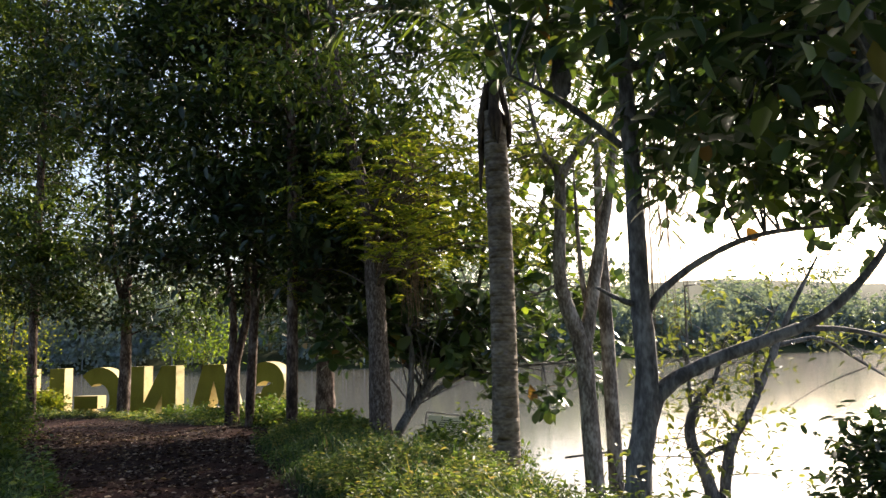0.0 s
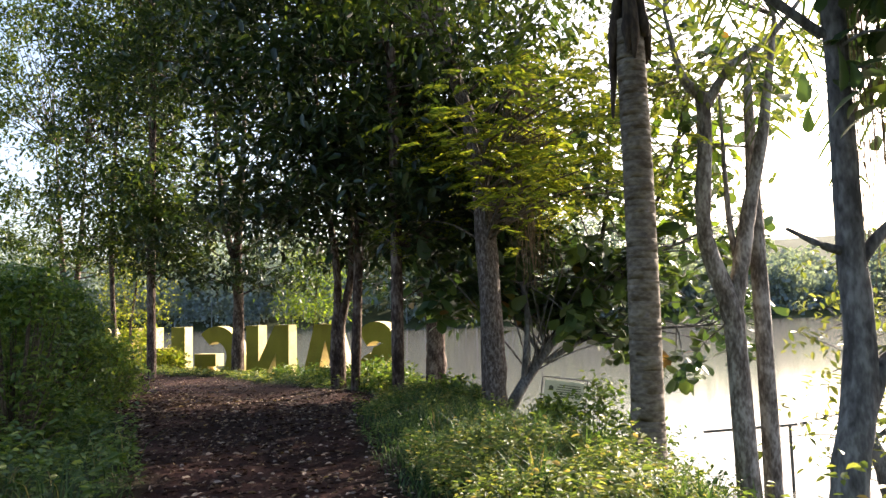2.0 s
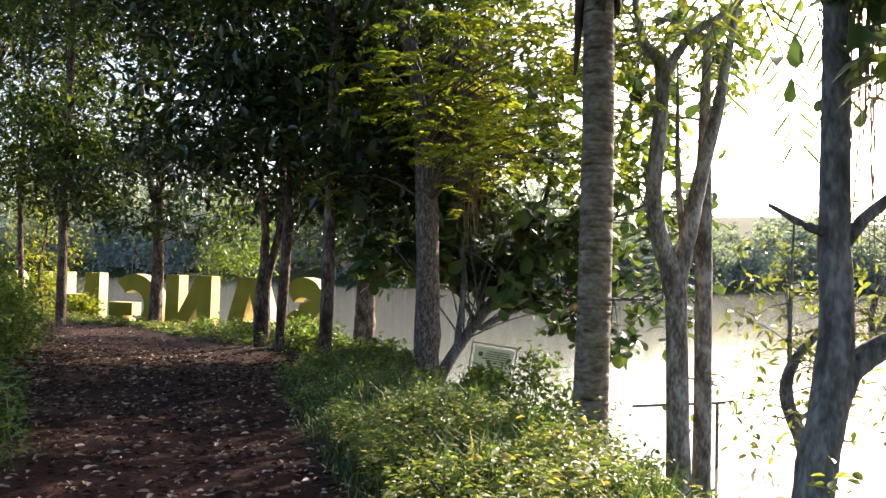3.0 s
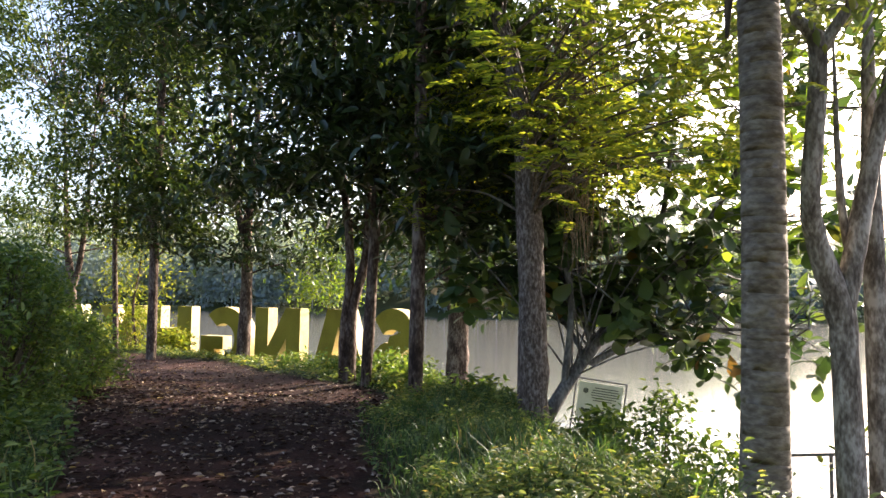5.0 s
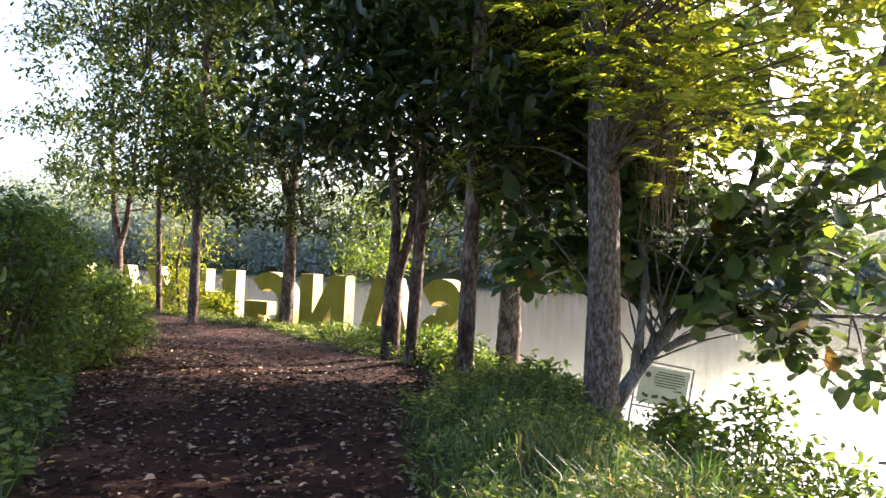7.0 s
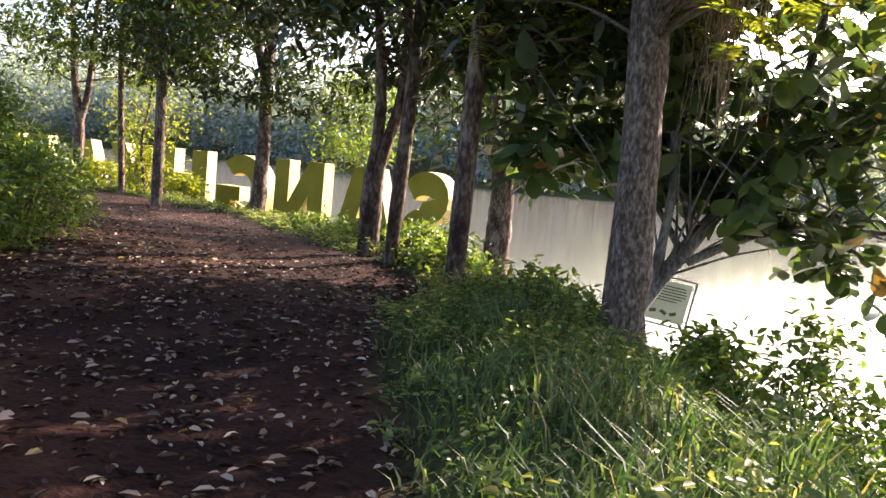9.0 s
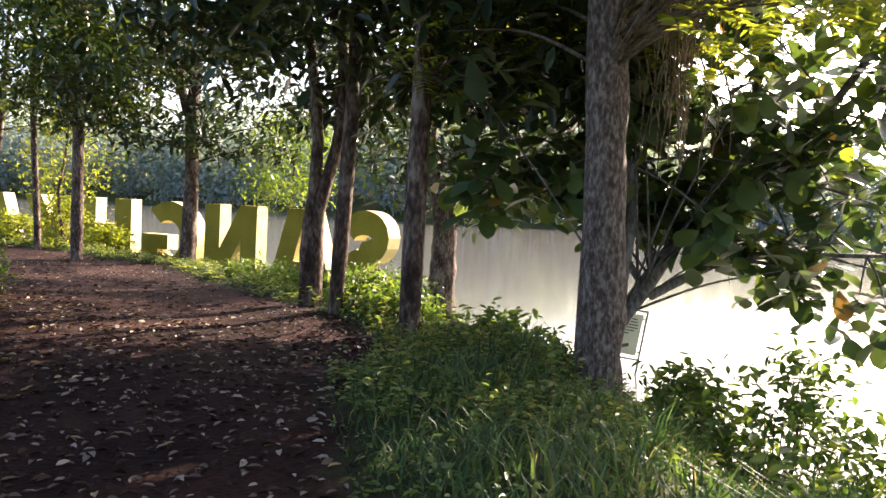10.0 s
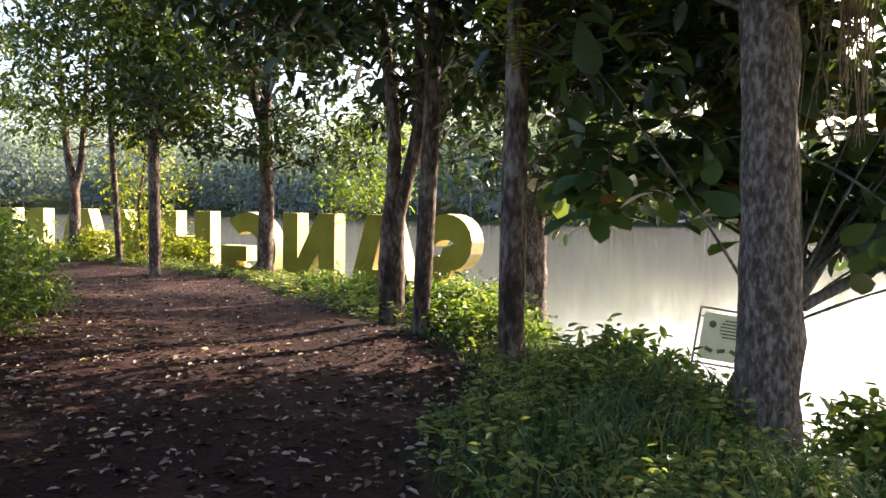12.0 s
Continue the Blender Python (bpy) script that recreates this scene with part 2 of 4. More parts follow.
def tuft_mesh(name, at, way, size):
    """Distant tufts of foliage: one bent-free four-cornered blade each."""
    way = unit(way)
    acr = unit(np.cross(way, rng.normal(0, 1, way.shape)))
    L = size[:, None]
    v = np.stack([at, at + way * L * 0.5 + acr * L * 0.45, at + way * L, at + way * L * 0.45 - acr * L * 0.45], 1).reshape(-1, 3)
    return mesh_of(name, v, np.arange(len(v)).reshape(-1, 4))


def round_leaf_mesh(name, at, way, length, width):
    """Large obovate leaves with a midrib fold: ten corners, four faces each."""
    at, way = np.asarray(at), unit(np.asarray(way))
    m = len(at)
    acr = unit(np.cross(way, np.tile((0, 0, 1.0), (m, 1)) + rng.normal(0, 0.3, (m, 3))))
    nor = np.cross(acr, way)
    L, Wd = np.broadcast_to(length, m)[:, None], np.broadcast_to(width, m)[:, None]
    rows = []
    prof = ((0.0, 0.04), (0.35, 0.32), (0.68, 0.5), (0.9, 0.36), (1.0, 0.05))
    for u, w in prof:
        mid = at + way * L * u - nor * L * 0.22 * u * u
        rows += [mid + acr * Wd * w + nor * Wd * 0.13 * w * 2, mid, mid - acr * Wd * w + nor * Wd * 0.13 * w * 2]
    v = np.stack(rows, 1).reshape(-1, 3)
    k = len(prof) * 3
    i = np.arange(m)[:, None] * k
    f = []
    for a in range(len(prof) - 1):
        b = a * 3
        f += [i + np.array([[b, b + 1, b + 4, b + 3]]), i + np.array([[b + 1, b + 2, b + 5, b + 4]])]
    return mesh_of(name, v, np.concatenate(f, 0))


def spread(pts, radii, steps=5):
    """A smooth line through points, with its radii."""
    pts, radii = np.array(pts, float), np.array(radii, float)
    if len(pts) < 3:
        u = np.linspace(0, 1, steps + 1)[:, None]
        return pts[0] + (pts[1] - pts[0]) * u, radii[0] + (radii[1] - radii[0]) * u[:, 0]
    ext = np.vstack([2 * pts[0] - pts[1], pts, 2 * pts[-1] - pts[-2]])
    P, R = [], []
    for i in range(len(pts) - 1):
        a, b, c, d = ext[i:i + 4]
        for k in range(steps):
            u = k / steps
            P.append(0.5 * (2 * b + (c - a) * u + (2 * a - 5 * b + 4 * c - d) * u * u + (3 * b - a - 3 * c + d) * u ** 3))
            R.append(radii[i] + (radii[i + 1] - radii[i]) * u)
    return np.vstack([P, pts[-1]]), np.append(R, radii[-1])


def tubes(name, lines, segs=9, rough=0.06):
    """Tapered, slightly uneven limbs in one mesh. lines: (points, radii)."""
    V, F, base = [], [], 0
    for pts, radii in lines:
        P, R = spread(pts, radii)
        D = unit(np.gradient(P, axis=0))
        ref = np.where(np.abs(D[:, :1]) > 0.9, [[0, 1.0, 0]], [[1.0, 0, 0]])
        A = unit(np.cross(D, ref))
        B = np.cross(D, A)
        k = segs if R[0] > 0.04 else 5
        ang = np.linspace(0, 2 * np.pi, k, endpoint=False)
        wob = 1 + rng.normal(0, rough, (len(P), k))
        ring = P[:, None] + (A[:, None] * np.cos(ang)[None, :, None] + B[:, None] * np.sin(ang)[None, :, None]) * (R[:, None] * wob)[..., None]
        V.append(ring.reshape(-1, 3))
        for i in range(len(P) - 1):
            for j in range(k):
                F.append((base + i * k + j, base + i * k + (j + 1) % k, base + (i + 1) * k + (j + 1) % k, base + (i + 1) * k + j))
        base += len(P) * k
    me = mesh_of(name, np.vstack(V), F)
    me.polygons.foreach_set("use_smooth", np.ones(len(me.polygons), bool))
    return me


def rand_ways(m, down=0.25, flat=0.6):
    v = rng.normal(0, 1, (m, 3))
    v[:, 2] = v[:, 2] * flat - down
    return unit(v)


def box(bm, x0, y0, z0, x1, y1, z1, bevel=0.0):
    m = Matrix.Translation(((x0 + x1) / 2, (y0 + y1) / 2, (z0 + z1) / 2)) @ Matrix.Diagonal((x1 - x0, y1 - y0, z1 - z0, 1))
    made = bmesh.ops.create_cube(bm, size=1, matrix=m)
    if bevel:
        bmesh.ops.bevel(bm, geom=list({e for v in made["verts"] for e in v.link_edges}), offset=bevel, segments=2, affect="EDGES")


# ---- ground and water ----
def axis(lo, a, b, hi, step, k):
    near = np.arange(a, b + step / 2, step)
    g = (np.geomspace(step, hi - b + step, k) - step)[1:]
    h = (np.geomspace(step, a - lo + step, k) - step)[1:]
    return np.concatenate([(a - h)[::-1], near, b + g])


gx, gy = axis(-1500, -22, 9, 1500, 0.2, 60), axis(-1500, -4, 36, 1500, 0.2, 70)
X, Y = np.meshgrid(gx, gy)
Z = ground_z(X, Y)
idx = np.arange(X.size).reshape(X.shape)
F = np.stack([idx[:-1, :-1], idx[:-1, 1:], idx[1:, 1:], idx[1:, :-1]], -1).reshape(-1, 4)
gm = mesh_of("ground", np.stack([X, Y, Z], -1).reshape(-1, 3), F)
gm.polygons.foreach_set("use_smooth", np.ones(len(gm.polygons), bool))
cover = gm.attributes.new("cover", "FLOAT", "POINT")
edge = np.maximum(side(RIGHT, X, Y), -side(LEFT, X, Y)) + 0.12 * np.sin(X * 5.1 + Y * 2.3) * np.sin(Y * 4.7)
cover.data.foreach_set("value", smooth(-0.05, 0.35, edge).ravel().astype(np.float32))
ground = tagged(part("ground", gm, SOIL), "reddish-brown trodden earth path and grassy lake bank", "ground", kind="structure")

bm = bmesh.new()
bmesh.ops.create_grid(bm, x_segments=30, y_segments=30, size=450, matrix=Matrix.Translation((120, 160, WATER_Z)))
tagged(part("water", bm, WATER), "calm lake water with faint ripples and bright glare", "lake", kind="structure")


# ---- trees ----
def crown_points(clumps, per, spread_r):
    at = np.repeat(clumps, per, axis=0)
    off = rng.normal(0, 1, at.shape) * np.array([1, 1, 0.62]) * spread_r
    return at + off


def tree(x, y, d, top, crown, label, bark=BARK_BROWN, leaf=LEAF_DARK, stems=None, clumps=60, per=90, leaf_len=0.225, spread_r=0.4, twigs=True, name="tree", shell=0.35, extra=()):
    """A broadleaf tree: tapered trunk, limbs out to clumps of leaves.
    crown: (cx, cy, z_low, z_high, radius), offsets from the base; stems: list of (points, radii) from the base; extra: further masses (cx, cy, z_low, z_high, radius, clumps)."""
    z0 = gz(x, y) - 0.05
    t = thing(name, x, y, z0, label, "tree", "lakeside trees")
    if stems is None:
        b = rng.normal(0, 0.12, (3, 2))
        stems = [([(0, 0, -0.15), (0, 0, 0.25), (b[0, 0], b[0, 1], top * 0.35), (b[1, 0], b[1, 1], top * 0.65), (b[2, 0], b[2, 1], top)], [d * 0.68, d * 0.52, d * 0.46, d * 0.34, d * 0.1])]
    cx, cy, zl, zh, cr = crown
    u = rng.uniform(0, 1, clumps)
    ang = rng.uniform(0, 2 * np.pi, clumps)
    zz = rng.uniform(0.02, 1, clumps)
    rad = cr * np.sqrt(shell + (1 - shell) * u) * np.sqrt(np.clip(np.sin(np.pi * (0.12 + 0.8 * zz)), 0.12, 1))
    C = np.stack([cx + rad * np.cos(ang), cy + rad * np.sin(ang), zl + (zh - zl) * zz], 1)
    for ex, ey, el, eh, er, count in extra:
        a2, r2 = rng.uniform(0, 2 * np.pi, count), er * np.sqrt(rng.uniform(0.05, 1, count))
        C = np.vstack([C, np.stack([ex + r2 * np.cos(a2), ey + r2 * np.sin(a2), rng.uniform(el, eh, count)], 1)])
    limbs = []
    allp = np.vstack([spread(p, r)[0] for p, r in stems])
    if twigs:
        for c in C:
            cand = allp[(allp[:, 2] < c[2] - 0.15) & (allp[:, 2] > zl - 0.5)]
            if not len(cand):
                cand = allp[np.argsort(np.abs(allp[:, 2] - zl))[:4]]
            q = cand[np.argmin(np.linalg.norm(cand - c, axis=1) + 0.4 * np.abs(cand[:, 2] - (c[2] - 0.9)))]
            mid = (q + c) / 2 + np.array([0, 0, 0.12]) + rng.normal(0, 0.1, 3)
            if rng.uniform() < 0.6:
                limbs.append(([q, mid, c], [max(0.011, d * 0.075), max(0.008, d * 0.05), 0.004]))
    part("trunk", tubes("trunk", stems, 11), bark, t)
    if limbs:
        tagged(part("branching", tubes("branching", limbs, 5), bark, t), kind="stuff")
    P = crown_points(C, per, spread_r)
    ln = leaf_len * rng.uniform(0.65, 1.3, len(P))
    part("crown", leaf_mesh("crown", P, rand_ways(len(P), 0.35), ln, ln * 0.42), leaf, t)
    return t


DENSE = "slender lakeside tree with dark dense foliage and brown bark"
tree(-2.99, 14.06, 0.21, 12.5, (0.2, 0.6, 2.9, 12.5, 2.6), DENSE, extra=((0.9, 1.6, 2.5, 6.0, 1.7, 48), (0, 0.5, 7.0, 12.5, 2.6, 34)), clumps=70, per=112, leaf_len=0.24)
tree(-4.28, 15.91, 0.19, 12.0, (-0.1, 0.5, 2.95, 12, 2.6), DENSE, extra=((0.5, 1.3, 2.6, 5.5, 1.5, 18), (0, 0.5, 7.0, 12.0, 2.7, 34)), clumps=66, per=112, leaf_len=0.24)
tree(-4.89, 16.8, 0.2, 10.0, (-0.6, 0.6, 2.7, 11.0, 2.8), "twin-stemmed leaning tree with dark foliage beside the path", clumps=66, per=112, leaf_len=0.24,
     stems=[([(0, 0, -0.2), (0.02, 0, 0.5), (0.05, 0, 1.4), (0.28, 0.1, 2.6), (0.2, 0.2, 4.5), (0, 0.3, 10)], [0.15, 0.12, 0.1, 0.08, 0.07, 0.02]),
            ([(-0.05, 0.05, -0.2), (-0.1, 0, 0.8), (-0.02, 0, 1.8), (-0.05, 0, 2.8), (-0.4, 0.2, 5), (-0.7, 0.3, 9)], [0.13, 0.1, 0.09, 0.08, 0.06, 0.02])])
tree(-4.07, 24.07, 0.4, 11.0, (0.3, 0.2, 2.7, 12.5, 3.1), "forked tree at the water's edge with dark foliage", extra=((1.6, 0.2, 2.4, 4.2, 1.3, 12),), clumps=66, per=105, leaf_len=0.245,
     stems=[([(0, 0, -0.4), (0, 0, 0.6), (0.02, 0, 1.6), (-0.05, 0, 2.5), (-0.4, 0.1, 3.6), (-0.5, 0.2, 5.5), (-0.4, 0.3, 10)], [0.42, 0.33, 0.29, 0.27, 0.2, 0.15, 0.03]),
            ([(0.02, 0, 2.2), (0.25, 0, 3.1), (0.5, 0.1, 4.4), (0.9, 0.2, 6.5), (1.4, 0.3, 10)], [0.2, 0.2, 0.18, 0.13, 0.03])])
tree(-11.2, 25.55, 0.36, 12.0, (0, 0.2, 3.2, 15.0, 4.3), "tall tree with dark crown standing before the letters", extra=((1.0, -0.3, 3.2, 6.0, 1.9, 16), (-0.8, 0, 9.5, 15.0, 3.4, 36)), clumps=116, per=105, leaf_len=0.24,
     stems=[([(0, 0, -0.3), (0, 0, 0.6), (0.05, 0, 2.5), (0.0, 0, 4.2), (0.1, 0.1, 6.5), (0.3, 0.2, 11.5)], [0.27, 0.2, 0.18, 0.16, 0.12, 0.03]),
            ([(0, 0, 3.8), (-0.4, 0.1, 5.0), (-0.8, 0.2, 7.5), (-1.0, 0.2, 11)], [0.12, 0.11, 0.08, 0.02])])
tree(-13.99, 24.91, 0.3, 15.5, (-0.2, 0.6, 4.0, 17.5, 3.5), "slender tree with sunlit green crown by the path", leaf=LEAF_SHADE, extra=((0.3, -0.2, 3.6, 6.5, 2.4, 20), (0, 0.4, 9.5, 16.0, 3.2, 44)), clumps=112, per=95, leaf_len=0.23)
tree(-16.6, 26.9, 0.18, 14.5, (-0.3, 0.6, 3.8, 16.5, 3.1), "thin tree with green leaves by the path", leaf=LEAF_SHADE, extra=((0, 0, 4.0, 6.5, 2.0, 10), (0, 0.4, 9.5, 15.5, 3.0, 34)), clumps=86, per=93, leaf_len=0.23)
tree(-16.4, 27.8, 0.1, 5.0, (0, 0.2, 1.4, 5.0, 1.0), "young tree with light green leaves before the letters", leaf=LEAF_BRIGHT, clumps=26, per=60, leaf_len=0.13)
tree(-9.8, 29.7, 0.1, 4.6, (0.2, -0.6, 2.6, 5.0, 1.1), "young tree with drooping light green leaves behind the letters", leaf=LEAF_FRESH_SUNLIT, clumps=34, per=60, leaf_len=0.17)
tree(-20.9, 30.1, 0.38, 11.0, (-0.2, 0.4, 4.4, 17.5, 4.2), "brown-barked forked tree with airy green crown", leaf=LEAF_SHADE, extra=((0, 0, 4.2, 6.5, 2.6, 12), (0, 0.4, 9.5, 16.0, 3.8, 44)), clumps=105, per=90,
     stems=[([(0, 0, -0.3), (0, 0, 0.5), (0.05, 0, 2.6), (-0.3, 0, 4.6), (-0.8, 0.1, 10)], [0.26, 0.2, 0.17, 0.12, 0.03]),
            ([(0.04, 0, 2.4), (0.35, 0.1, 4.4), (0.6, 0.2, 10)], [0.13, 0.11, 0.03])])

# trees added over the path behind, out of sight, only to shade it
for x, y, d in ((-10.5, 1.5, 0.4), (-6.0, -3.5, 0.35), (-1.5, -5.5, 0.35), (3.2, -4.0, 0.3)):
    tree(x, y, d, 11.5, (0, 0, 4.2, 12.5, 3.6), "unseen broad tree with dark foliage, added to shade the path", clumps=66, per=62, leaf_len=0.32)

tree(3.25, 5.1, 0.24, 8.0, (0.3, -0.2, 4.6, 8.5, 1.9), "dark-barked tree standing among a bush on the bank", bark=BARK_DARK, leaf=LEAF_LARGE, clumps=44, per=60, leaf_len=0.24)

# feathery tree at the path's edge
BIGX, BIGY = -1.22, 12.85
big = tree(BIGX, BIGY, 0.36, 10.0, (-0.6, 0.6, 5.0, 12.5, 3.2), "rough grey-barked tree with feathery light green leaves", bark=BARK_GREY, leaf=LEAF_MID, clumps=90, per=128, leaf_len=0.15, name="feathery_tree",
           stems=[([(0, 0, -0.2), (0, 0, 0.15), (-0.01, 0, 0.9), (-0.05, 0.05, 2.4), (-0.2, 0.1, 4.2), (-0.7, 0.2, 6.4), (-0.9, 0.3, 10)], [0.27, 0.205, 0.185, 0.165, 0.13, 0.09, 0.02]),
                  ([(-0.18, 0.08, 4.0), (-0.3, 0.0, 4.8), (-1.0, 0.0, 6.5), (-1.5, 0, 9.5)], [0.1, 0.085, 0.06, 0.02])])


def fronds(name, parent, origins, ways, length, pairs, leaflet, material):
    """Pinnate leaves: a thin midrib with paired leaflets, many in one mesh."""
    at, way, ln, ribs = [], [], [], []
    for o0, w0 in zip(origins, ways):
        w0 = np.asarray(w0) / np.linalg.norm(w0)
        s0 = np.cross(w0, (0, 0, 1))
        s0 = s0 / max(np.linalg.norm(s0), 1e-6)
        L = length * rng.uniform(0.75, 1.2)
        for k in range(pairs):
            u = (k + 0.6) / pairs
            c = np.asarray(o0) + w0 * L * u + np.array([0, 0, -0.35 * L * u * u])
            for sg in (-1, 1):
                at.append(c)
                way.append(s0 * sg + w0 * 0.35 + rng.normal(0, 0.12, 3) + np.array([0, 0, -0.1]))
                ln.append(leaflet * (1.1 - 0.5 * abs(u - 0.4)))
    ln = np.array(ln)
    part(name, leaf_mesh(name, np.array(at), np.array(way), ln, ln * 0.34), material, parent)


o, w, lim = [], [], []
for k in range(64):
    a = rng.uniform(-1.9, 2.6)
    r, h = rng.uniform(0.5, 2.7), rng.uniform(3.1, 4.9)
    c = np.array([r * math.cos(a) * 1.0, r * math.sin(a) * 0.8 - 0.3, h])
    lim.append(([(-0.05, 0, h - 0.5), c * np.array([0.5, 0.5, 1]) + np.array([0, 0, -0.1]), c], [0.022, 0.014, 0.006]))
    for j in range(9):
        o.append(c + rng.normal(0, 0.22, 3))
        w.append((math.cos(a) + rng.normal(0, 0.8), math.sin(a) + rng.normal(0, 0.8), rng.normal(0, 0.15)))
tagged(part("branching", tubes("branching", lim, 5), TWIG, big), kind="stuff")
fronds("feathery_leaves", big, o, w, 0.42, 9, 0.115, LEAF_BRIGHT)

# ---- large-leaved tree leaning over the water ----
LX, LY = -1.4, 14.6
LZ = gz(LX, LY) - 0.05
large = thing("large_leaf_tree", LX, LY, LZ, "leaning tree with large round dark leaves over the water", "tree", "lakeside trees")
limbs = [([(0, 0, -0.3), (0.25, 0.25, 0.5), (0.9, 0.8, 1.2 - LZ * 0.4), (1.6, 1.4, 2.0 - LZ * 0.6), (2.1, 1.6, 3.8), (2.3, 1.7, 5.5)], [0.13, 0.11, 0.09, 0.075, 0.05, 0.02]),
         ([(0.9, 0.8, 1.3), (1.8, 1.0, 1.75), (2.8, 1.2, 1.85), (4.2, 1.2, 1.9)], [0.06, 0.05, 0.035, 0.012]),
         ([(0.5, 0.5, 0.9), (0.6, 0.4, 2.4), (0.2, 0.5, 4.2), (0.3, 0.7, 6.0)], [0.06, 0.05, 0.035, 0.012]),
         ([(1.5, 1.3, 2.2), (2.6, 1.2, 3.0), (3.8, 1.0, 3.6)], [0.05, 0.04, 0.012]),
         ([(0.9, 0.8, 1.3), (0.3, 1.3, 2.2), (-0.2, 1.5, 2.8)], [0.045, 0.035, 0.01]),
         ([(0.95, 0.85, 1.9), (0.4, 0.6, 2.4), (-0.3, 0.45, 2.55), (-0.95, 0.4, 2.4)], [0.035, 0.025, 0.018, 0.008]),
         ([(1.6, 1.4, 2.2), (2.6, 0.7, 3.4), (3.3, 0.3, 4.9), (3.6, 0.2, 6.4)], [0.055, 0.045, 0.035, 0.012])]
part("trunk", tubes("trunk", limbs, 9), BARK_DARK, large)
ends = []
for k in range(205):
    li = limbs[(0, 0, 0, 1, 1, 1, 2, 2, 2, 3, 3, 3, 4, 4)[rng.integers(0, 14)]]
    P, _ = spread(*li)
    q = P[rng.integers(len(P) // 3, len(P))]
    e = q + rng.normal(0, 1, 3) * np.array([0.75, 0.5, 0.55]) + np.array([0, 0.2, 0])
    e[2] = max(e[2], 2.1 - LZ - 0.3 - 0.45 * max(e[0] - 0.3, 0))
    ends.append((q, e))
line, _ = spread(*limbs[5])
for k in range(16):
    q = line[rng.integers(5, len(line))]
    ends.append((q, q + rng.normal(0, 1, 3) * np.array([0.14, 0.16, 0.16]) + np.array([0, 0, -0.05])))
for k in range(62):
    q = np.vstack([spread(*limbs[j])[0][7:] for j in (0, 3, 6)])
    q = q[rng.integers(0, len(q))]
    e = q + rng.normal(0, 1, 3) * np.array([0.9, 0.6, 0.8]) + np.array([0.1, 0.2, 0.9])
    ends.append((q, np.maximum(e, np.array([-9, -9, 3.3]))))
tagged(part("branching", tubes("branching", [([q, (q + e) / 2 + np.array([0, 0, 0.08]), e], [0.018, 0.012, 0.006]) for q, e in ends], 5), BARK_DARK, large), kind="stuff")
E_ = np.array([e for _, e in ends])
P = np.repeat(E_, 13, axis=0) + rng.normal(0, 0.15, (len(E_) * 13, 3))
ln = rng.uniform(0.22, 0.4, len(P))
part("crown", round_leaf_mesh("crown", P, rand_ways(len(P), 0.3, 0.5), ln, ln * 0.62), LEAF_LARGE, large)
# brighter copy of the same tree's leaves, sunlight put into the colour
line, _ = spread(*limbs[6])
E_ = line[rng.integers(5, len(line), 22)] + rng.normal(0, 1, (22, 3)) * np.array([0.5, 0.5, 0.6])
P = np.repeat(E_, 10, axis=0) + rng.normal(0, 0.16, (220, 3))
ln = rng.uniform(0.22, 0.4, len(P))
part("sunlit_leaves", round_leaf_mesh("sunlit_leaves", P, rand_ways(len(P), 0.4, 0.5), ln, ln * 0.55), LEAF_FRESH_SUNLIT, large, "large leaves with sunlight put into their brighter colour")

# ---- palm with ringed trunk ----
PX, PY = 0.62, 9.05
PZ = gz(PX, PY) - 0.05
palm = thing("palm_tree", PX, PY, PZ, "palm with ringed grey trunk on the grassy bank", "palm", "lakeside trees")
V, F, k = [], [], 20
levels = []
z = -0.1
while z < 4.95:
    r = 0.165 - 0.004 * z + 0.05 * math.exp(-max(z, 0) * 2.2)
    step = rng.uniform(0.035, 0.1)
    levels += [(z, r), (z + step * 0.78, r * 1.0), (z + step * 0.86, r * 0.988), (z + step * 0.94, r * 0.989)]
    z += step
ang = np.linspace(0, 2 * np.pi, k, endpoint=False)
for i, (z, r) in enumerate(levels):
    cx, cy = 0.05 * math.sin(z * 0.5), 0.02 * z
    rr = r * (1 + rng.normal(0, 0.008, k))
    V.append(np.stack([cx + rr * np.cos(ang), cy + rr * np.sin(ang), np.full(k, z) + 0.008 * np.sin(ang * 2 + i)], 1))
n_l = len(levels)
i, j = np.meshgrid(np.arange(n_l - 1), np.arange(k), indexing="ij")
F = np.stack([i * k + j, i * k + (j + 1) % k, (i + 1) * k + (j + 1) % k, (i + 1) * k + j], -1).reshape(-1, 4)
part("trunk", mesh_of("trunk", np.vstack(V), F), BARK_PALM, palm)
for k in range(9):
    a = k * 0.7 + rng.normal(0, 0.15)
    c0, c1 = math.cos(a), math.sin(a)
    part("leaf_sheath", tubes("leaf_sheath", [([(0.03 + 0.2 * c0, 0.1 + 0.2 * c1, (4.0 if k == 4 else rng.uniform(4.5, 4.8))), (0.04 + 0.16 * c0, 0.1 + 0.16 * c1, 4.9), (0.04 + 0.08 * c0, 0.1 + 0.08 * c1, 5.4)], [0.015, 0.07, 0.04])], 7, 0.1), SHEATH, palm, "torn dark brown leaf sheath")


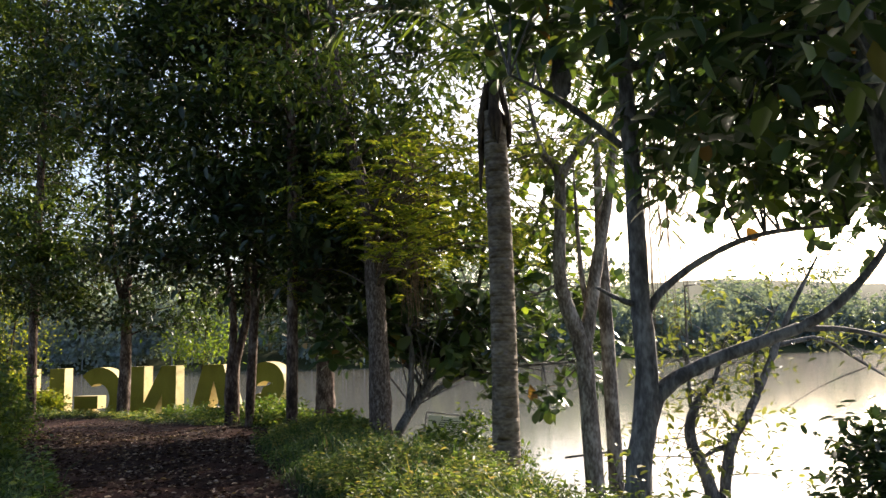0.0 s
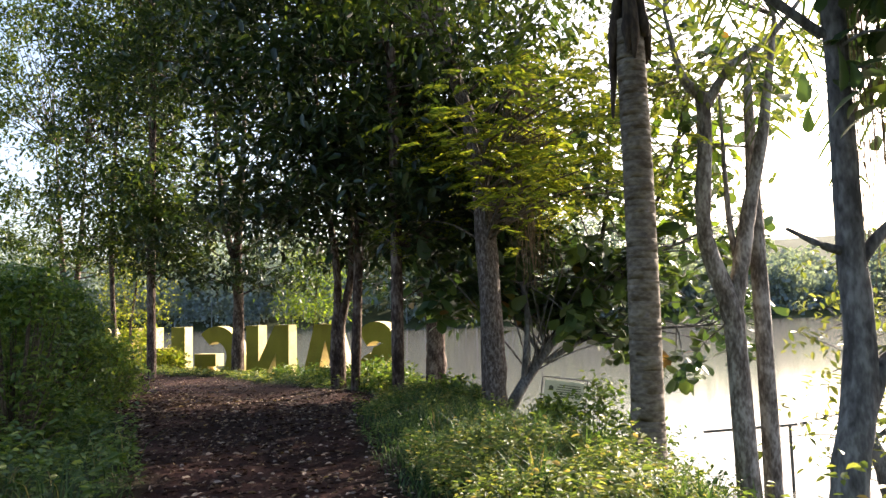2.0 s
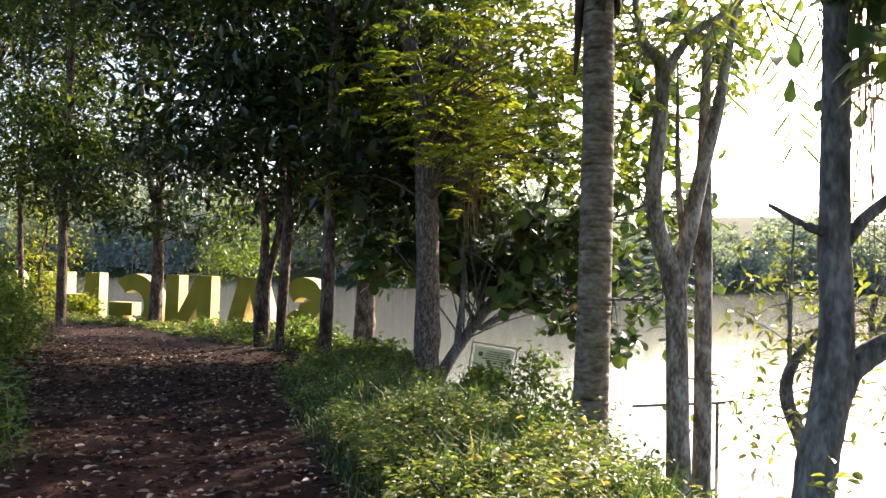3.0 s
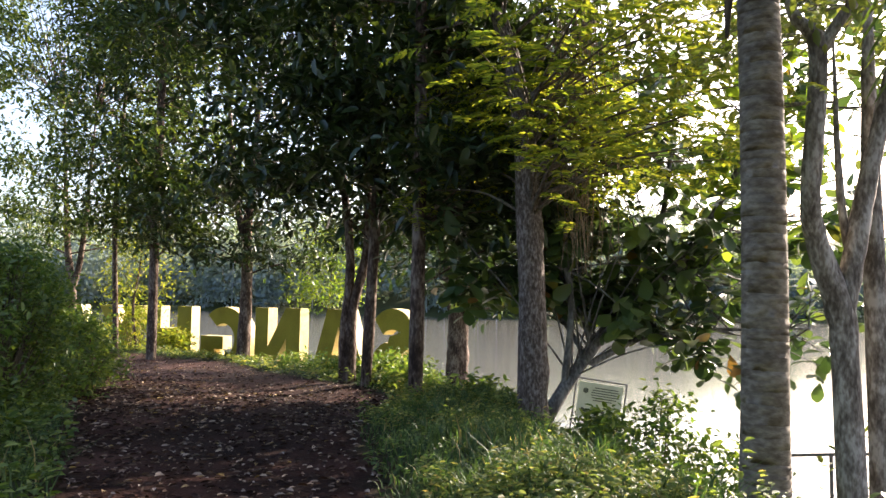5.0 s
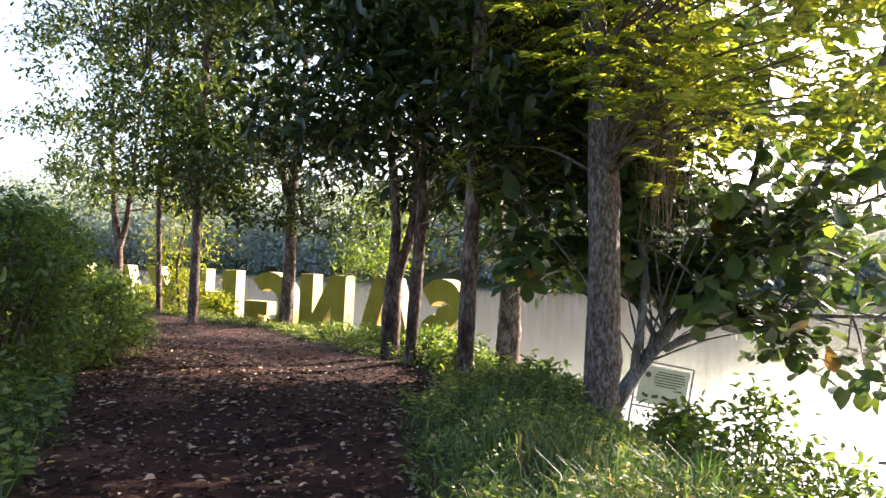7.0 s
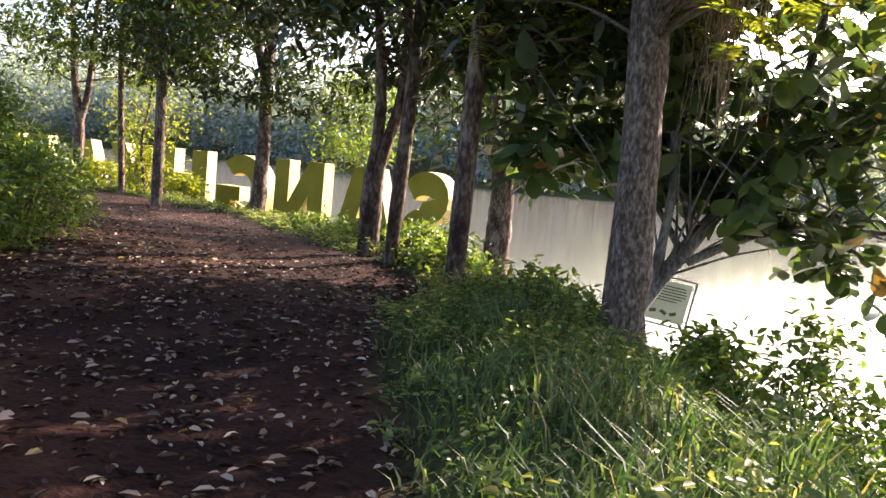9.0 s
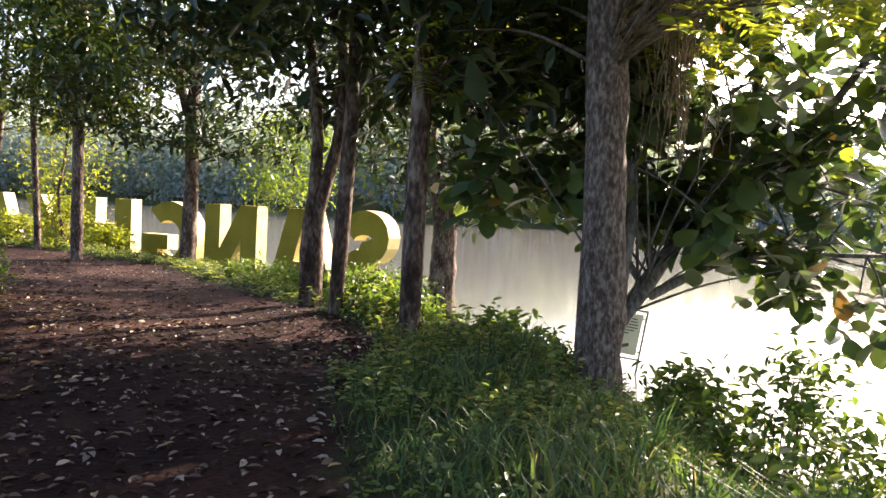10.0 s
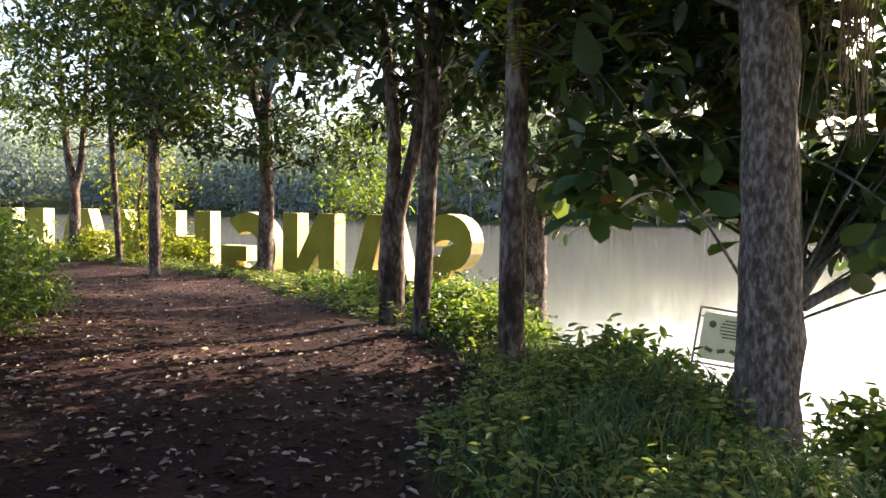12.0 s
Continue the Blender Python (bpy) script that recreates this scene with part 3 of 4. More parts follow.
def palm_frond(base, az, rise, length, leaflet, dead=False):
    """Arching frond: rib points and leaflets."""
    pts, at, way = [], [], []
    n_seg = 26
    p = np.array(base, float)
    el = rise
    for s in range(n_seg):
        pts.append(p.copy())
        d = np.array([math.cos(az) * math.cos(el), math.sin(az) * math.cos(el), math.sin(el)])
        p = p + d * length / n_seg
        el -= (0.085 if not dead else 0.05)
        sd = np.array([-math.sin(az), math.cos(az), 0])
        if s > 3:
            for sg in (-1, 1):
                at.append(p.copy())
                way.append(sd * sg + d * 0.5 + np.array([0, 0, -0.45]) + rng.normal(0, 0.1, 3))
    return pts, at, way


ribs, at, way = [], [], []
for a, up, fl in ((-0.9, 1.1, 3.0), (-0.3, 1.0, 3.4), (0.15, 0.9, 3.6), (0.55, 0.8, 4.6), (0.72, 0.7, 5.0), (0.95, 0.85, 4.4), (1.4, 1.1, 3.6), (2.0, 1.2, 3.2), (3.4, 1.35, 2.6), (4.6, 1.3, 2.4)):
    pts, q, wv = palm_frond((0.04, 0.1, 5.3), a, up, fl, 0.5)
    ribs.append((pts[::4], np.linspace(0.03, 0.006, len(pts[::4]))))
    at += q
    way += wv
part("ribs", tubes("ribs", ribs, 6), LEAF_MID, palm)
ln = rng.uniform(0.4, 0.6, len(at))
part("fronds", leaf_mesh("fronds", np.array(at), np.array(way), ln, ln * 0.08), LEAF_MID, palm)

# ---- dark-stemmed tree near the path with a long low limb ----
DX, DY = 1.51, 6.45
DZ = gz(DX, DY) - 0.05
dark = thing("overhanging_tree", DX, DY, DZ, "dark-barked tree with a long low limb over the bank", "tree", "lakeside trees")
dl = [([(-0.03, 0, -0.2), (0, 0, 0.2), (0.08, 0.03, 0.9), (0.2, 0.08, 1.5), (0.2, 0.1, 2.4), (0.2, 0.1, 3.6), (0.18, 0.1, 5.0), (0.12, 0.1, 7.5)], [0.15, 0.125, 0.11, 0.105, 0.085, 0.075, 0.06, 0.02]),
      ([(0.17, 0.08, 1.2), (0.32, 0.08, 1.5), (0.7, 0.05, 1.72), (1.2, 0.0, 1.9), (1.7, -0.05, 2.1), (2.1, -0.1, 2.45), (2.5, -0.1, 2.95)], [0.09, 0.075, 0.062, 0.055, 0.045, 0.035, 0.02]),
      ([(1.55, -0.03, 2.0), (1.95, 0.0, 1.98), (2.5, 0.0, 1.85)], [0.032, 0.025, 0.012]),
      ([(0.2, 0.1, 2.12), (0.42, 0.1, 2.4), (0.85, 0.1, 2.68), (1.35, 0.1, 2.86), (2.1, 0.1, 2.92)], [0.045, 0.036, 0.03, 0.024, 0.012]),
      ([(0.2, 0.1, 2.25), (0.02, 0.05, 2.3), (-0.2, 0.05, 2.42)], [0.035, 0.028, 0.012]),
      ([(0.13, 0.1, 3.7), (-0.4, 0, 4.1), (-0.9, -0.2, 4.3)], [0.04, 0.03, 0.01]),
      ([(0.1, 0.1, 3.9), (0.7, 0, 4.0), (1.6, -0.2, 3.9)], [0.045, 0.032, 0.01]),
      ([(0.1, 0.1, 4.4), (0.7, -0.5, 4.4), (1.3, -1.0, 4.2)], [0.045, 0.032, 0.01])]
part("trunk", tubes("trunk", dl, 11, 0.04), BARK_DARK, dark)
C = []
for k in range(260):
    C.append((rng.uniform(0.35, 3.4), rng.uniform(-1.2, 0.9), rng.uniform(3.25, 5.7)))
for k in range(70):
    C.append((rng.uniform(-1.3, 0.6), rng.uniform(-0.6, 0.6), rng.uniform(4.6, 6.6)))
for k in range(5):
    C.append((rng.uniform(1.1, 2.7), rng.uniform(-0.5, 0.3), rng.uniform(2.8, 3.2)))
C = np.array(C)
src = np.vstack([spread(p_, r_)[0] for p_, r_ in dl])
tw = []
for c in C:
    q = src[np.argmin(np.linalg.norm(src - c, axis=1))]
    tw.append(([q, (q + c) / 2 + np.array([0, 0, 0.05]), c], [0.014, 0.01, 0.005]))
tagged(part("branching", tubes("branching", tw, 5), BARK_DARK, dark), kind="stuff")
P = np.repeat(C, 17, axis=0) + rng.normal(0, 0.2, (len(C) * 17, 3))
ln = rng.uniform(0.14, 0.27, len(P))
part("crown", round_leaf_mesh("crown", P, rand_ways(len(P), 0.4, 0.5), ln, ln * 0.5), LEAF_LARGE, dark)
part("dead_leaf", round_leaf_mesh("dead_leaf", np.array([(-0.42, 0.1, 4.25 - DZ), (-0.38, 0.12, 4.22 - DZ)]), np.array([(0.05, 0, -1.0), (-0.15, 0.05, -1.0)]), np.array([0.55, 0.42]), np.array([0.2, 0.14])), BARK_DARK, dark, "withered dark hanging leaf")
# dry hanging strands
st = []
for cx, cy, zt, zb, num, sp in ((0.45, 0.35, 4.0, 1.75, 26, 0.1), (0.75, 0.5, 4.2, 2.4, 18, 0.18), (1.0, 0.6, 4.3, 2.9, 14, 0.3)):
    for k in range(num):
        x, y = cx + rng.normal(0, sp), cy + rng.normal(0, sp)
        b = zb + abs(rng.normal(0, 0.5))
        st.append(([(x, y, zt), (x + rng.normal(0, 0.03), y, (zt + b) / 2), (x + rng.normal(0, 0.06), y + rng.normal(0, 0.04), b)], [0.0045, 0.0035, 0.002]))
vine = thing("hanging_vines", DX, DY, DZ, "dry brown vines hanging from the tree's crown", "vine")
for q in st:
    part("strand", tubes("strand", [q], 5), DRY, vine)

dry = thing("hanging_vines", -0.6, 13.6, gz(-0.6, 13.6), "column of dry tangled vines hanging beside the tree", "vine")
for k in range(48):
    x, y = rng.normal(0, 0.16), rng.normal(0, 0.16)
    b = 2.6 + abs(rng.normal(0, 0.6))
    part("strand", tubes("strand", [([(x, y, 6.4), (x + rng.normal(0, 0.12), y + rng.normal(0, 0.1), (6.4 + b) / 2), (x + rng.normal(0, 0.1), y, b)], [0.009, 0.008, 0.004])], 5), DRY, dry)

# ---- pale forked tree on the slope ----
KX, KY = 2.3, 12.4
KZ = gz(KX, KY) - 0.05
h = -KZ
fork = thing("pale_forked_tree", KX, KY, KZ, "pale-barked forked tree on the slope by the water", "tree", "lakeside trees")
kl = [([(0.05, 0, -0.2), (0.02, 0, 0.3), (-0.06, 0, h + 0.6), (-0.1, 0, h + 1.35), (-0.35, -0.1, h + 2.1), (-0.47, -0.3, h + 2.7), (-0.42, -0.5, h + 4.2), (-0.7, -0.6, h + 4.6), (-0.9, -0.6, h + 5.6)], [0.2, 0.17, 0.145, 0.15, 0.12, 0.11, 0.095, 0.06, 0.02]),
      ([(-0.1, 0, h + 1.25), (0.08, 0.05, h + 2.1), (0.25, 0.1, h + 2.9), (0.5, 0.1, h + 4.0), (0.75, 0.1, h + 5.6)], [0.12, 0.115, 0.105, 0.085, 0.03]),
      ([(-0.42, -0.5, h + 4.15), (-0.05, -0.5, h + 4.7), (0.5, -0.5, h + 5.1), (1.1, -0.5, h + 5.8)], [0.07, 0.06, 0.05, 0.02]),
      ([(0.05, 0.1, h + 1.9), (-0.05, 0.1, h + 2.8), (-0.08, 0.1, h + 4.5)], [0.05, 0.045, 0.015]),
      ([(0.42, 0.45, -0.3), (0.4, 0.4, h + 1.2), (0.38, 0.4, h + 3.0), (0.4, 0.4, h + 5)], [0.14, 0.12, 0.11, 0.05])]
part("trunk", tubes("trunk", kl, 11, 0.05), BARK_PALE, fork)
C = np.stack([rng.uniform(-2.4, 1.6, 70), rng.uniform(-1.0, 2.4, 70), rng.uniform(h + 3.5, h + 7.8, 70)], 1)
src = np.vstack([spread(p_, r_)[0] for p_, r_ in kl])
tw = []
for c in C:
    q = src[np.argmin(np.linalg.norm(src - c, axis=1))]
    tw.append(([q, (q + c) / 2 + np.array([0, 0, 0.1]), c], [0.016, 0.011, 0.005]))
tagged(part("branching", tubes("branching", tw, 5), BARK_PALE, fork), kind="stuff")
P = crown_points(C, 42, 0.26)
ln = 0.16 * rng.uniform(0.6, 1.3, len(P))
part("crown", leaf_mesh("crown", P, rand_ways(len(P), 0.3), ln, ln * 0.45), LEAF_SOFT, fork)

# ---- sparse shrubby trees standing in the shallows ----
SX, SY = 5.0, 14.6
shal = thing("shallows_tree", SX, SY, -1.95, "crooked sparse tree with yellowish leaves in the shallow water", "tree", "lakeside trees")
sl = [([(0, 0, -0.2), (-0.15, 0, 0.7), (-0.45, 0, 1.6), (-0.3, 0, 2.2), (0.1, 0, 2.7), (0.3, 0, 3.3)], [0.15, 0.13, 0.11, 0.08, 0.05, 0.02]),
      ([(0.1, 0.1, -0.2), (0.15, 0, 0.7), (0.35, 0, 1.5), (0.75, 0, 2.1), (1.2, 0, 3.0), (1.7, 0, 4.0), (2.3, 0, 5.0)], [0.12, 0.11, 0.1, 0.08, 0.07, 0.05, 0.02]),
      ([(0.3, 0, 1.4), (0.0, 0, 1.35), (-0.25, 0, 1.2)], [0.06, 0.05, 0.03]),
      ([(0.9, 0, 2.4), (1.0, 0.1, 3.2), (1.5, 0.1, 4.1)], [0.05, 0.04, 0.012]),
      ([(1.4, 0, 3.3), (2.2, 0, 3.4), (2.9, 0.1, 3.0), (3.5, 0.1, 2.6)], [0.05, 0.04, 0.03, 0.012]),
      ([(-0.4, 0, 1.7), (-0.4, 0, 2.8), (-0.35, 0, 4.5)], [0.045, 0.035, 0.015])]
part("trunk", tubes("trunk", sl, 9), BARK_DARK, shal)
src = np.vstack([spread(p_, r_)[0] for p_, r_ in sl])
C, tw = [], []
for k in range(80):
    q = src[rng.integers(10, len(src))]
    c = q + rng.normal(0, 1, 3) * np.array([0.6, 0.5, 0.45])
    C.append(c)
    tw.append(([q, (q + c) / 2 + np.array([0, 0, 0.08]), c], [0.014, 0.01, 0.005]))
tagged(part("branching", tubes("branching", tw, 5), BARK_DARK, shal), kind="stuff")
P = crown_points(np.array(C), 15, 0.22)
ln = 0.17 * rng.uniform(0.6, 1.3, len(P))
part("crown", leaf_mesh("crown", P, rand_ways(len(P), 0.25), ln, ln * 0.45), LEAF_SOFT, shal)


# ---- giant letters ----
def ring(cx, cz, r, a0, a1, n_seg, sx=1.0):
    return [(cx + sx * r * math.cos(radians(a0 + (a1 - a0) * i / n_seg)), cz + r * math.sin(radians(a0 + (a1 - a0) * i / n_seg))) for i in range(n_seg + 1)]


def stroke(line, t):
    """Outline of a thick line of half-width t."""
    pts = np.array(line)
    d = unit(np.gradient(pts, axis=0))
    nrm = np.stack([-d[:, 1], d[:, 0]], 1)
    return [tuple(p_) for p_ in pts + nrm * t] + [tuple(p_) for p_ in (pts - nrm * t)[::-1]]


GLYPHS = {
    "H": [[(0, 0), (0.34, 0), (0.34, 0.37), (0.74, 0.37), (0.74, 0), (1.08, 0), (1.08, 1), (0.74, 1), (0.74, 0.65), (0.34, 0.65), (0.34, 1), (0, 1)]],
    "N": [[(0, 0), (0.32, 0), (0.32, 0.56), (0.74, 0), (1.08, 0), (1.08, 1), (0.76, 1), (0.76, 0.43), (0.34, 1), (0, 1)]],
    "A": [[(-0.06, 0), (0.27, 0), (0.33, 0.17), (0.77, 0.17), (0.83, 0), (1.18, 0), (0.8, 1), (0.34, 1)], [(0.41, 0.36), (0.69, 0.36), (0.55, 0.76)]],
    "Y": [[(0.38, 0), (0.74, 0), (0.74, 0.42), (1.16, 1), (0.78, 1), (0.56, 0.68), (0.34, 1), (-0.04, 1), (0.38, 0.42)]],
    "G": [ring(0.55, 0.5, 0.5, 48, 325, 26, 1.06) + [(1.06, 0.24), (1.06, 0.55), (0.57, 0.55), (0.57, 0.35), (0.76, 0.35), (0.76, 0.27)] + ring(0.57, 0.5, 0.245, 310, 55, 18, 1.0)],
    "S": [stroke(ring(0.5, 0.715, 0.17, 20, 265, 14, 1.85) + ring(0.5, 0.285, 0.17, 85, -160, 14, 1.85), 0.138)],
}
LH, LDEPTH = 2.5, 0.5
LTOP = 1.19
# the row of letters bends gently along the shore
ROW = np.array([(-5.95, 26.7), (-8.4, 27.98), (-10.7, 29.05), (-13.2, 29.87), (-15.8, 30.5), (-19.7, 31.2), (-23.65, 31.7), (-27.6, 32.1)])
ROW_S = np.concatenate([[0], np.cumsum(np.hypot(*np.diff(ROW, axis=0).T))])


def row_at(s):
    return np.array([np.interp(s, ROW_S, ROW[:, 0]), np.interp(s, ROW_S, ROW[:, 1])])


def letter(char, s, width):
    """One solid letter standing on the letter line, s metres along it."""
    bm = bmesh.new()
    for loop in GLYPHS[char]:
        vs = [bm.verts.new((x, 0, z)) for x, z in loop]
        for a, b in zip(vs, vs[1:] + vs[:1]):
            bm.edges.new((a, b))
    bmesh.ops.triangle_fill(bm, use_beauty=True, use_dissolve=False, edges=bm.edges[:])
    ext = bmesh.ops.extrude_face_region(bm, geom=bm.faces[:])
    bmesh.ops.translate(bm, vec=(0, LDEPTH, 0), verts=[g for g in ext["geom"] if isinstance(g, bmesh.types.BMVert)])
    xs = [v.co.x for v in bm.verts]
    lo, hi = min(xs), max(xs)
    for v in bm.verts:
        v.co.x = (v.co.x - lo) / (hi - lo) * width
        v.co.z *= LH
    bmesh.ops.recalc_face_normals(bm, faces=bm.faces[:])
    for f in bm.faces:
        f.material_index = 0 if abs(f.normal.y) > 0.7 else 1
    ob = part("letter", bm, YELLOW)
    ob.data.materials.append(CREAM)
    a, b = row_at(s), row_at(s + width)
    ux, uy = (b - a) / np.linalg.norm(b - a)
    ob.matrix_world = Matrix(((ux, uy, 0, a[0]), (uy, -ux, 0, a[1]), (0, 0, 1, LTOP - LH), (0, 0, 0, 1)))
    return tagged(ob, "giant yellow letter %s seen from behind on the bank" % char, "sign letter", "giant letters")


for ch, s, wd in (("S", 0.0, 1.8), ("A", 2.05, 2.7), ("N", 5.3, 2.15), ("G", 7.75, 2.35), ("H", 10.6, 2.2), ("Y", 12.95, 2.35), ("A", 15.45, 2.5), ("N", 18.5, 2.2)):
    letter(ch, s, wd)

# ---- information board and railing by the water ----
bx, by, bz = -0.38, 22.0, -1.95
board = thing("information_board", bx, by, bz, "pale green information board on metal posts in the shallows", "sign")
PZ0, PZ1, PW = 0.66, 1.5, 0.53
bm = bmesh.new()
box(bm, -PW, -0.012, PZ0, PW, 0.012, PZ1, 0.004)
face = part("panel", bm, BOARD_FACE, board)
q = 0.08
fr = [(-PW - q, 0, PZ0 - q), (PW + q, 0, PZ0 - q), (PW + q, 0, PZ1 + q), (-PW - q, 0, PZ1 + q)]
for a, b in zip(fr, fr[1:] + fr[:1]):
    part("frame_tube", tubes("frame_tube", [([a, b], [0.022, 0.022])], 8, 0.01), METAL, board)
for px in (-PW - q, PW + q):
    part("post", tubes("post", [([(px, 0, -0.6), (px, 0, PZ0 - q)], [0.024, 0.024])], 8, 0.01), METAL, board)
for px in (-PW, PW):
    for pz in (PZ0 + 0.08, PZ1 - 0.08):
        bm = bmesh.new()
        box(bm, min(px, px * 1.16), -0.01, pz - 0.012, max(px, px * 1.16), 0.01, pz + 0.012, 0.003)
        part("bracket", bm, METAL, board)
for x0, x1, zz in ((-0.15, 0.42, 1.38), (-0.2, 0.44, 1.32), (-0.22, 0.46, 1.26), (-0.22, 0.46, 1.2), (-0.2, 0.4, 1.14), (-0.16, 0.3, 1.08)):
    bm = bmesh.new()
    box(bm, x0, -0.02, zz, x1, -0.0125, zz + 0.022)
    part("text_line", bm, INK, face)
bm = bmesh.new()
bmesh.ops.create_cone(bm, cap_ends=True, segments=6, radius1=0.07, radius2=0.07, depth=0.006, matrix=pose(-0.36, -0.016, 1.3, 90))
part("emblem", bm, INK, face)
for x0, tilt in ((-0.36, 20), (-0.14, -15), (0.08, 25), (0.28, -20)):
    bm = bmesh.new()
    box(bm, -0.07, -0.02, -0.035, 0.07, -0.0125, 0.035)
    bmesh.ops.transform(bm, matrix=pose(x0, 0, 0.84, 0, tilt), verts=bm.verts[:])
    part("drawing", bm, INK, face)
board.rotation_euler = (0, radians(8), radians(10))

RX, RY = 3.66, 15.30
rail = thing("railing", RX, RY, WATER_Z, "simple dark metal railing at the water's edge", "railing")
ends = [(2.32, 15.90, -0.85), (3.02, 15.60, -0.74), (3.66, 15.30, -0.64), (3.91, 15.20, -0.58)]
loc = [(a - RX, b - RY, c - WATER_Z) for a, b, c in ends]
part("rail", tubes("rail", [(loc, [0.026] * 4)], 8, 0.02), METAL, rail)
for a, b, c in loc[1:3]:
    part("post", tubes("post", [([(a, b, -1.2), (a, b, c + 0.01)], [0.03, 0.03])], 8, 0.02), METAL, rail)


# ---- shrubs ----
def shrub(x, y, h, r, label, leaf=LEAF_MID, clumps=40, per=60, leaf_len=0.08, name="bush", low=0.05, spread_r=0.16):
    z0 = gz(x, y) - 0.03
    t = thing(name, x, y, z0, label, "bush")
    u, a, zz = rng.uniform(0, 1, clumps), rng.uniform(0, 2 * np.pi, clumps), rng.uniform(low, 1, clumps)
    rad = r * np.sqrt(0.25 + 0.75 * u) * np.sqrt(np.clip(1.05 - zz ** 2.2, 0.1, 1))
    C = np.stack([rad * np.cos(a), rad * np.sin(a), h * zz], 1)
    tagged(part("branching", tubes("branching", [([(c[0] * 0.15, c[1] * 0.15, -0.05), c * np.array([0.6, 0.6, 0.5]), c], [0.012, 0.009, 0.004]) for c in C], 5), TWIG, t), kind="stuff")
    P = crown_points(C, per, spread_r)
    P[:, 2] = np.maximum(P[:, 2], 0.02)
    ln = leaf_len * rng.uniform(0.6, 1.35, len(P))
    part("leaves", leaf_mesh("leaves", P, rand_ways(len(P), 0.1), ln, ln * 0.5), leaf, t)
    return t


for x, y, h, r in ((-5.95, 8.6, 1.95, 0.65), (-7.5, 9.2, 2.0, 1.2), (-7.5, 11.2, 2.0, 0.8), (-9.2, 11.6, 2.1, 1.2), (-9.2, 13.7, 2.0, 0.85), (-10.7, 15.3, 1.7, 1.0), (-12.6, 17.1, 1.3, 0.9), (-8.45, 13.9, 1.1, 0.6), (-9.8, 15.7, 1.2, 0.7), (-7.9, 12.9, 0.7, 0.45)):
    shrub(x, y, h, r, "tall dense green bush beside the earth path", leaf=LEAF_BUSH, clumps=int(70 * r * h), per=50, leaf_len=0.08)
for x, y, h, r in ((-0.5, 12.9, 0.6, 0.45), (0.1, 11.2, 0.7, 0.5), (0.2, 12.9, 1.9, 0.65), (0.9, 12.2, 1.95, 0.7), (1.5, 11.6, 1.7, 0.6), (1.1, 10.6, 0.8, 0.5)):
    shrub(x, y, h, r, "leafy low shrub on the lake bank", leaf=LEAF_BUSH, clumps=44, per=40, leaf_len=0.1)
for x, y, h, r in ((-2.15, 14.35, 0.42, 0.36), (-1.8, 14.5, 0.5, 0.36), (-0.35, 13.7, 1.1, 0.5)):
    shrub(x, y, h, r, "broad-leaved green shrub on the lake bank", leaf=LEAF_BUSH, clumps=40, per=34, leaf_len=0.12)
for x, y, h, r in ((-3.75, 16.35, 0.5, 0.45), (-3.4, 15.5, 0.35, 0.4), (-4.35, 17.6, 0.6, 0.5), (-5.3, 18.9, 0.5, 0.5), (-6.6, 20.4, 0.5, 0.5), (-7.9, 21.8, 0.45, 0.5)):
    shrub(x, y, h, r, "leafy green shrub at the path's edge", leaf=LEAF_BUSH, clumps=36, per=40, leaf_len=0.09)
for x, y, h, r in ((-16.9, 28.3, 1.7, 0.7), (-15.2, 28.2, 1.2, 0.6), (-18.6, 28.6, 0.9, 0.7)):
    shrub(x, y, h, r, "light green sunlit sapling bush before the letters", leaf=LEAF_BRIGHT, clumps=44, per=36, leaf_len=0.13, spread_r=0.2)
for s in np.arange(-0.5, 22, 0.9):
    x, y = row_at(s) + np.array([-0.3, -1.0]) + rng.normal(0, 0.18, 2)
    shrub(x, y, rng.uniform(0.3, 0.55) if s > 13 else rng.uniform(0.12, 0.3), rng.uniform(0.4, 0.7), "low green bush before the giant letters", leaf=LEAF_BRIGHT if s > 9 else LEAF_MID, clumps=24, per=30, leaf_len=0.12, spread_r=0.2)
shrub(2.98, 5.0, 2.25, 0.5, "dark dense bush round the foot of a tree", leaf=LEAF_DARK, clumps=90, per=60, leaf_len=0.1)


# ---- undergrowth ----
def scatter(x0, x1, y0, y1, per_m2, keep):
    m = int((x1 - x0) * (y1 - y0) * per_m2)
    x, y = rng.uniform(x0, x1, m), rng.uniform(y0, y1, m)
    k = keep(x, y)
    return x[k], y[k]


